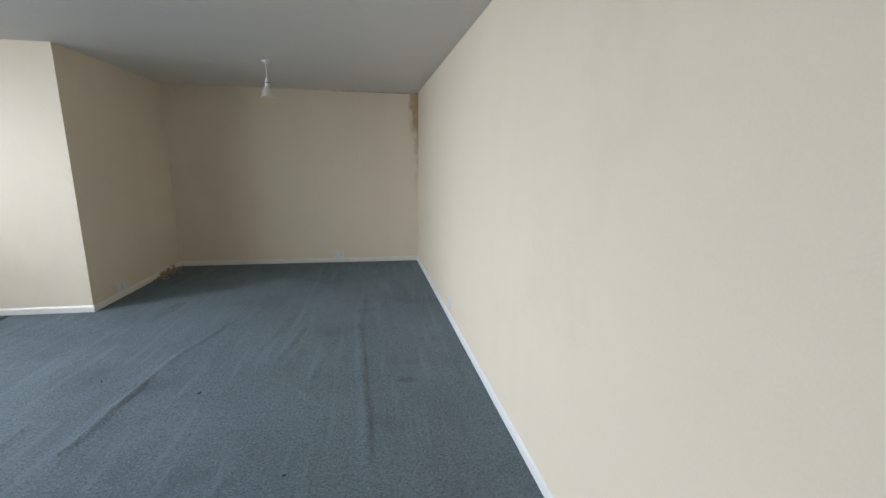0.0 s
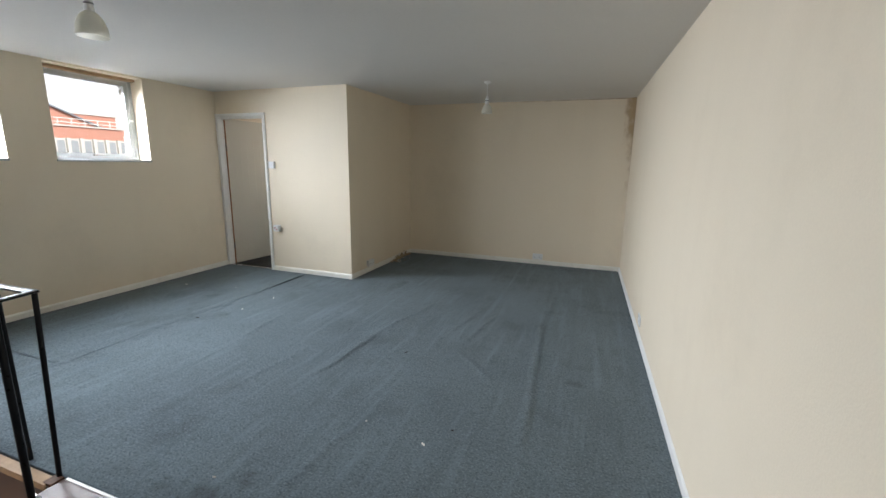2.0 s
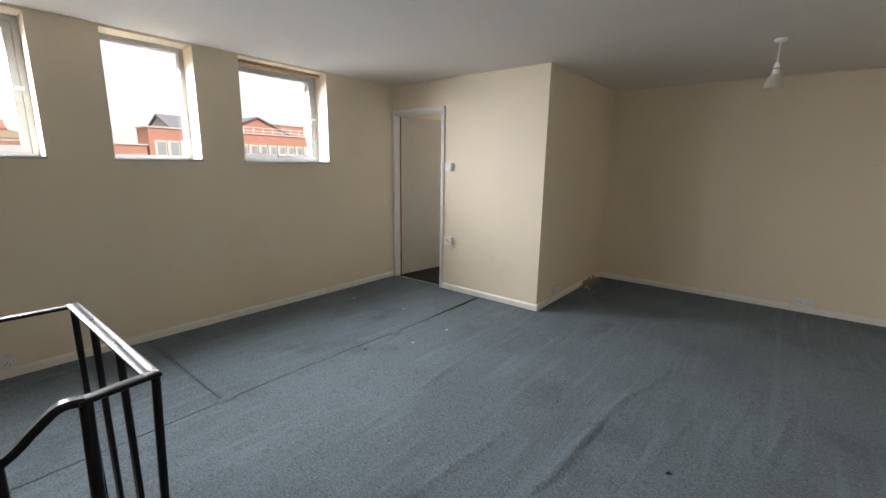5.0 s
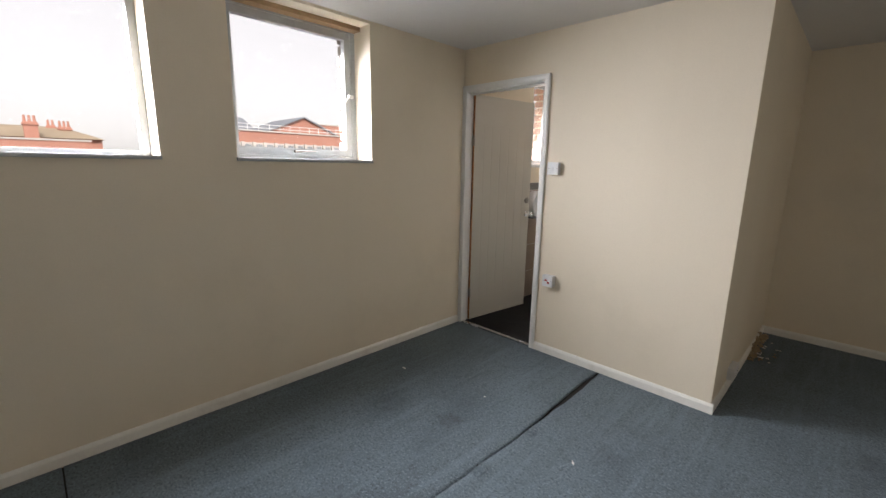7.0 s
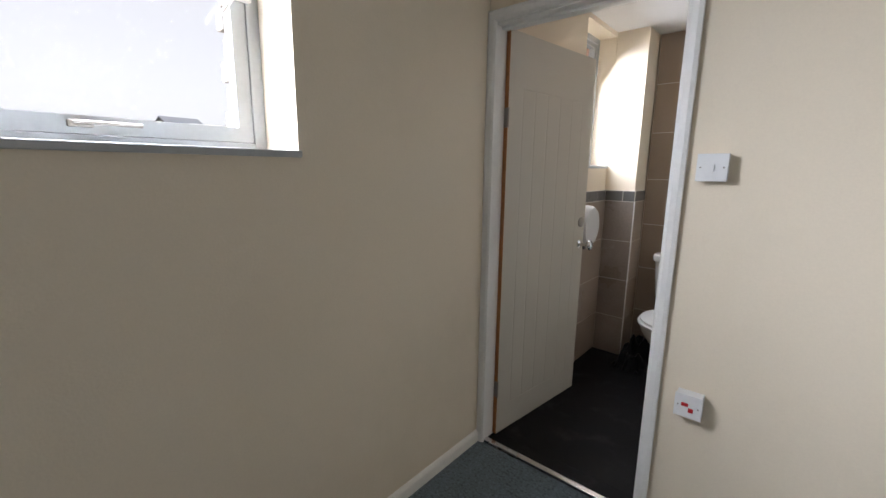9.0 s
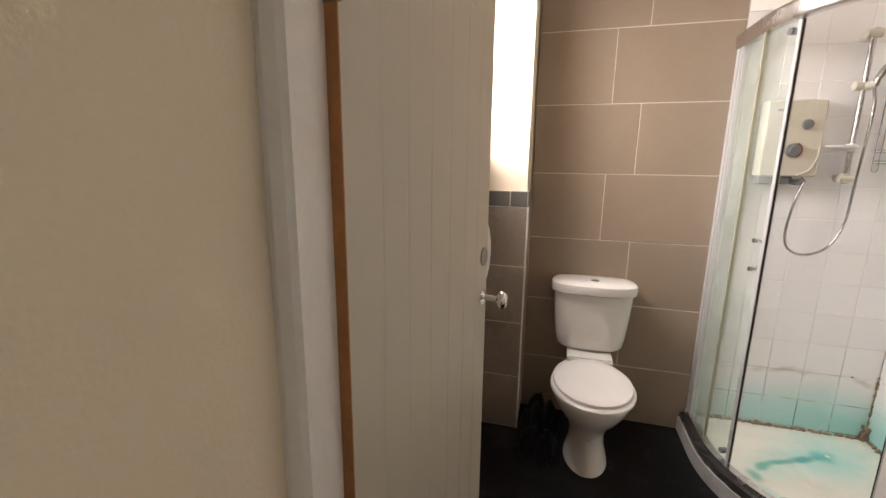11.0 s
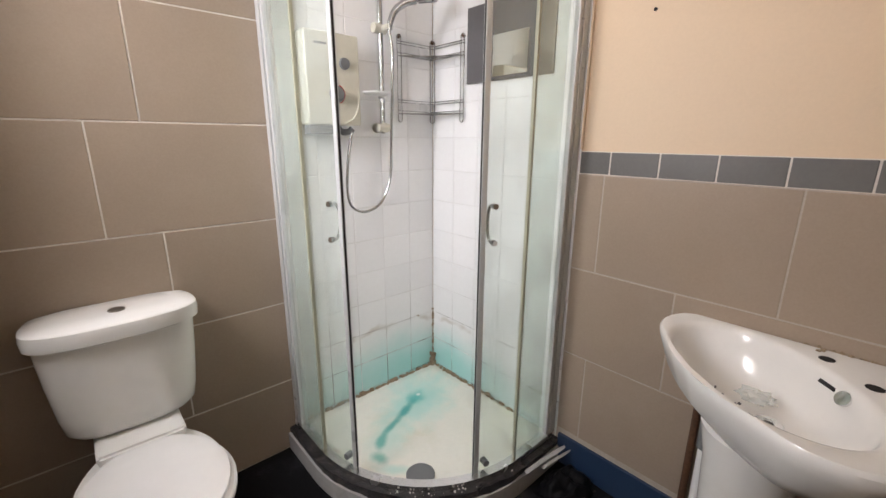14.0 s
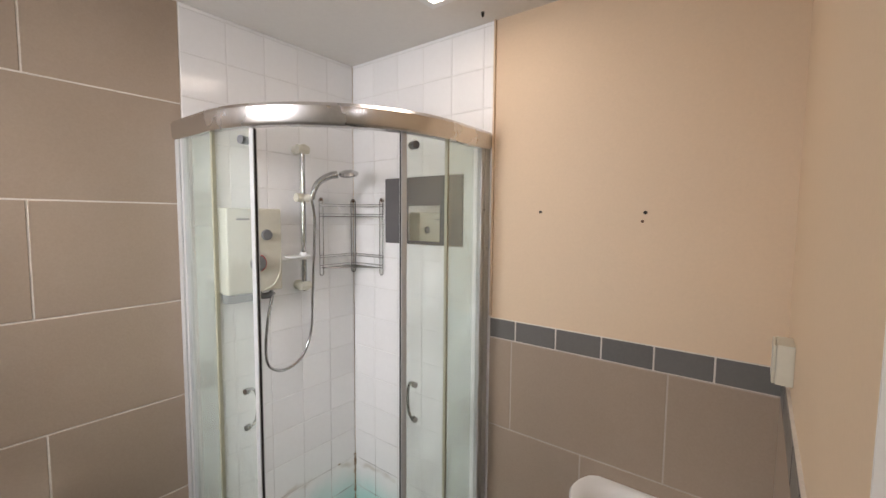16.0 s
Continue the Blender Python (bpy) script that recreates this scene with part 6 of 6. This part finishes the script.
long_roofed(-51, 17.5, 20.7, 4.75, 6.3, "pale building with a long grey slate roof")
upper = thing("roof_block", (-54, 31, 4.3), "red brick upper storey on the office roof", "building")
part("wall", slab(-57, 28.6, GZ, -53, 34.2, 6.25), BRICK, upper)
part("coping", slab(-57.1, 28.5, 6.25, -52.9, 34.3, 6.38), RENDER_WALL, upper, "pale coping")
# a railing on the flat roof
rl = thing("roof_railing", (-46, 24, 4.4), "thin white railing on the flat office roof", "railing")
for i in range(16):
    part("post", rod((-46, 17 + i * 1.1, 4.42), (-46, 17 + i * 1.1, 5.15), 0.03, 6), PLASTIC, rl)
for z in (4.8, 5.15):
    part("bar", rod((-46, 17, z), (-46, 33.5, z), 0.025, 6), PLASTIC, rl)
# lower houses with chimneys further south
gw = thing("boundary_wall", (-44.6, -2, GZ), "red brick boundary wall with a pale coping", "wall")
part("brickwork", slab(-45, -12, GZ, -44.6, 5.75, 2.72), BRICK, gw)
part("coping", slab(-45.06, -12, 2.72, -44.54, 5.80, 2.84), RENDER_WALL, gw, "pale stone coping")


def house(x, y0, y1, eave, ridge):
    o = thing("terraced_house", (x, (y0 + y1) / 2, GZ), "old house with a tiled roof and brick chimneys", "house")
    part("wall", slab(x - 9, y0, GZ, x, y1, eave), BRICK, o)
    bm = bmesh.new()
    prof = [(x + 0.3, eave - 0.1), (x - 4.5, ridge), (x - 9.3, eave - 0.1)]
    rings = []
    for y, k_ in ((y0 - 0.2, 0.0), (y0 + 2.0, 1.0), (y1 - 2.0, 1.0), (y1 + 0.2, 0.0)):
        rings.append([Vector((x + 0.3, y if k_ == 0 else (y0 - 0.2 if y < (y0 + y1) / 2 else y1 + 0.2), eave)), Vector((x - 4.5, y if k_ else y, eave + (ridge - eave) * k_)), Vector((x - 9.3, y if k_ == 0 else (y0 - 0.2 if y < (y0 + y1) / 2 else y1 + 0.2), eave))])
    loft(bm, [rings[0], rings[1], rings[2], rings[3]])
    part("roof", bm, ROOF_TILE, o)
    return o


def chimney(x, y0, y1, z0, z1, pots):
    o = thing("chimney", (x, (y0 + y1) / 2, z0), "red brick chimney stack with clay pots", "chimney", "chimneys")
    part("stack", slab(x - 0.8, y0, z0, x, y1, z1, 0.02, 1), BRICK, o)
    part("cap", slab(x - 0.88, y0 - 0.07, z1 - 0.25, x + 0.08, y1 + 0.07, z1 - 0.12), BRICK, o)
    for i in range(pots):
        yy = y0 + (i + 0.5) * (y1 - y0) / pots
        part("pot", lathe(bmesh.new(), [(0.0, 0), (0.10, 0), (0.075, 0.42), (0.09, 0.45), (0, 0.45)], (x - 0.4, yy, z1), 10), BRICK, o)


house(-46, -4.5, 6.6, 2.95, 4.0)
chimney(-45.5, 2.15, 2.95, 2.6, 4.05, 3)
chimney(-50.0, 3.60, 4.15, 2.6, 4.10, 2)
chimney(-49.0, 4.25, 5.05, 2.6, 4.00, 3)
# toothed outer brick edge seen through the casement
for wy0_, wy1_, wz0, wz1 in WINDOWS[:1]:
    rv = thing("outer_reveal", (XW - 0.28, wy1_, wz0), "pale uneven brick edge outside the window", "brickwork", "", "structure")
    z = wz0
    i = 0
    while z < wz1 - 0.02:
        h = min(0.068, wz1 - z)
        w_ = 0.082 if i % 2 else 0.070
        part("brick", slab(XW - 0.298, wy1_ - w_ + random.uniform(-0.004, 0.004), z + 0.004, XW - 0.256, wy1_, z + h - 0.004, 0.003, 1), BRICK_PALE, rv)
        z += 0.075
        i += 1

rv = thing("outer_reveal", (XW - 0.25, BATH_WIN[1], BATH_WIN[2]), "pinkish brick reveal outside the washroom window", "brickwork", "", "structure")
z, i = BATH_WIN[2], 0
while z < BATH_WIN[3] - 0.02:
    h = min(0.067, BATH_WIN[3] - z)
    for xa_, xb_ in ((-0.42, -0.325), (-0.317, -0.19)) if i % 2 else ((-0.42, -0.27), (-0.262, -0.19)):
        part("brick", slab(XW + xa_, BATH_WIN[1] - 0.012 + random.uniform(-0.002, 0.002), z + 0.004, XW + xb_, BATH_WIN[1] + 0.002, z + h - 0.004, 0.002, 1), BRICK_PINK, rv)
    z += 0.075
    i += 1

# ---- washroom tiling, last ----
ZB = [0.0, 0.325, 0.675, 1.022, 1.368, 1.712, 2.060, ZC]
spans = []
for i in range(7):
    spans += row(ZB[i], ZB[i + 1], PX + 0.010, SHX, [(-3.985, -3.840)[i % 2 == 1] if i < 2 else (-3.838, -3.985, -3.850, -3.985, -3.843)[i - 2]])
tile_wall("wall_tiles_north", "y", IN, -1, spans, TAUPE, "large taupe wall tiles with pale grout")
spans = []
for z0, z1, js in ((0.155, 0.506, (5.293, 4.763)), (0.506, 0.856, (5.020,)), (0.856, 1.205, (5.293, 4.763))):
    spans += row(z0, z1, IY + 0.004, SHY, js)
tile_wall("wall_tiles_east", "x", IX - 0.002, -1, spans, TAUPE, "large taupe wall tiles with discoloured grout", GROUT_DULL, bed=(IY + 0.004, SHY, 0.0, 1.205))
tile_wall("wall_border_east", "x", IX - 0.002, -1, row(1.206, 1.284, IY + 0.004, SHY, [5.278 - 0.158 * i for i in range(5)]), BORDER, "narrow dark grey border tiles with pale grout")
# south wall, on the basin's side of the door
xs0 = DOOR[1] + 0.045
spans = []
for z0, z1, js in ((0.155, 0.506, (-3.2,)), (0.506, 0.856, (-2.95, -3.5)), (0.856, 1.205, (-3.2,))):
    spans += row(z0, z1, xs0, IX - TH, js)
tile_wall("wall_tiles_south", "y", IY + 0.002, 1, spans, TAUPE, "large taupe wall tiles with discoloured grout", GROUT_DULL, bed=(xs0, IX - TH, 0.0, 1.205))
tile_wall("wall_border_south", "y", IY + 0.002, 1, row(1.206, 1.284, xs0, IX - TH, [-2.83 - 0.158 * i for i in range(6)]), BORDER, "narrow dark grey border tiles with pale grout")
# outer wall below the window
spans = []
for z0, z1, js in ((0.0, 0.302, (5.35,)), (0.302, 0.603, (5.05, 5.65)), (0.603, 0.905, (5.35,)), (0.905, 1.205, (5.05, 5.65))):
    spans += row(z0, z1, IY + 0.004, PY, js)
tile_wall("wall_tiles_west", "x", XW, 1, spans, TAUPE, "large taupe wall tiles below the window")
tile_wall("wall_border_west", "x", XW, 1, row(1.206, 1.284, IY + 0.004, PY, [5.80 - 0.158 * i for i in range(9)]), BORDER, "narrow dark grey border tiles with pale grout")
# pipe boxing: front and return
spans = []
for z0, z1 in ((0.0, 0.302), (0.302, 0.603), (0.603, 0.905), (0.905, 1.205)):
    spans += row(z0, z1, XW + TH, PX + 0.006, ())
tile_wall("boxing_tiles_front", "y", PY, -1, spans, SLATE, "grey-brown mottled tiles on the pipe boxing")
tile_wall("boxing_border_front", "y", PY, -1, row(1.206, 1.284, XW + TH, PX + 0.006, (-4.44,)), BORDER, "narrow dark grey border tiles with pale grout")
spans = []
for z0, z1 in ((0.0, 0.302), (0.302, 0.603), (0.603, 0.905), (0.905, 1.205)):
    spans += row(z0, z1, PY, IN - TH, ())
tile_wall("boxing_tiles_side", "x", PX, 1, spans, TAUPE, "narrow taupe tiles on the boxing's return")
tile_wall("boxing_border_side", "x", PX, 1, row(1.206, 1.284, PY, IN - TH, ()), BORDER, "narrow dark grey border tile")
structure("tile_corner_trim", slab(PX + TH - 0.004, PY - TH - 0.002, 0.0, PX + TH + 0.003, PY - TH + 0.006, 1.205, 0.001), WHITE_PAINT, "white plastic tile corner trim", "trim")
structure("shower_edge_bead", slab(IX - TH - 0.005, SHY - 0.006, 1.29, IX - 0.0035, SHY + 0.001, ZC, 0.001), PEACH, "peach painted bead where the white tiles end", "trim")
# white shower tiling
PITCH = 0.152
us = [IX - TH - i * PITCH for i in range(6)]
us = sorted([u for u in us if u > SHX + 0.01] + [SHX])
zs = [0.417 + PITCH * i for i in range(-2, 14)]
zs = [0.095] + [z for z in zs if 0.11 < z < ZC - 0.01] + [ZC]
spans = [(us[i], us[i + 1], zs[j], zs[j + 1]) for i in range(len(us) - 1) for j in range(len(zs) - 1)]
J = 0.0015
tile_wall("shower_tiles_north", "y", IN, -1, spans, WHITE_TILE, "white square glazed tiles, stained turquoise below", WHITE_GROUT)
us = [IN - TH - i * PITCH for i in range(7)]
us = sorted([u for u in us if u > SHY + 0.01] + [SHY])
spans = [(us[i], us[i + 1], zs[j], zs[j + 1]) for i in range(len(us) - 1) for j in range(len(zs) - 1)]
tile_wall("shower_tiles_east", "x", IX, -1, spans, WHITE_TILE, "white square glazed tiles, stained turquoise below", WHITE_GROUT)
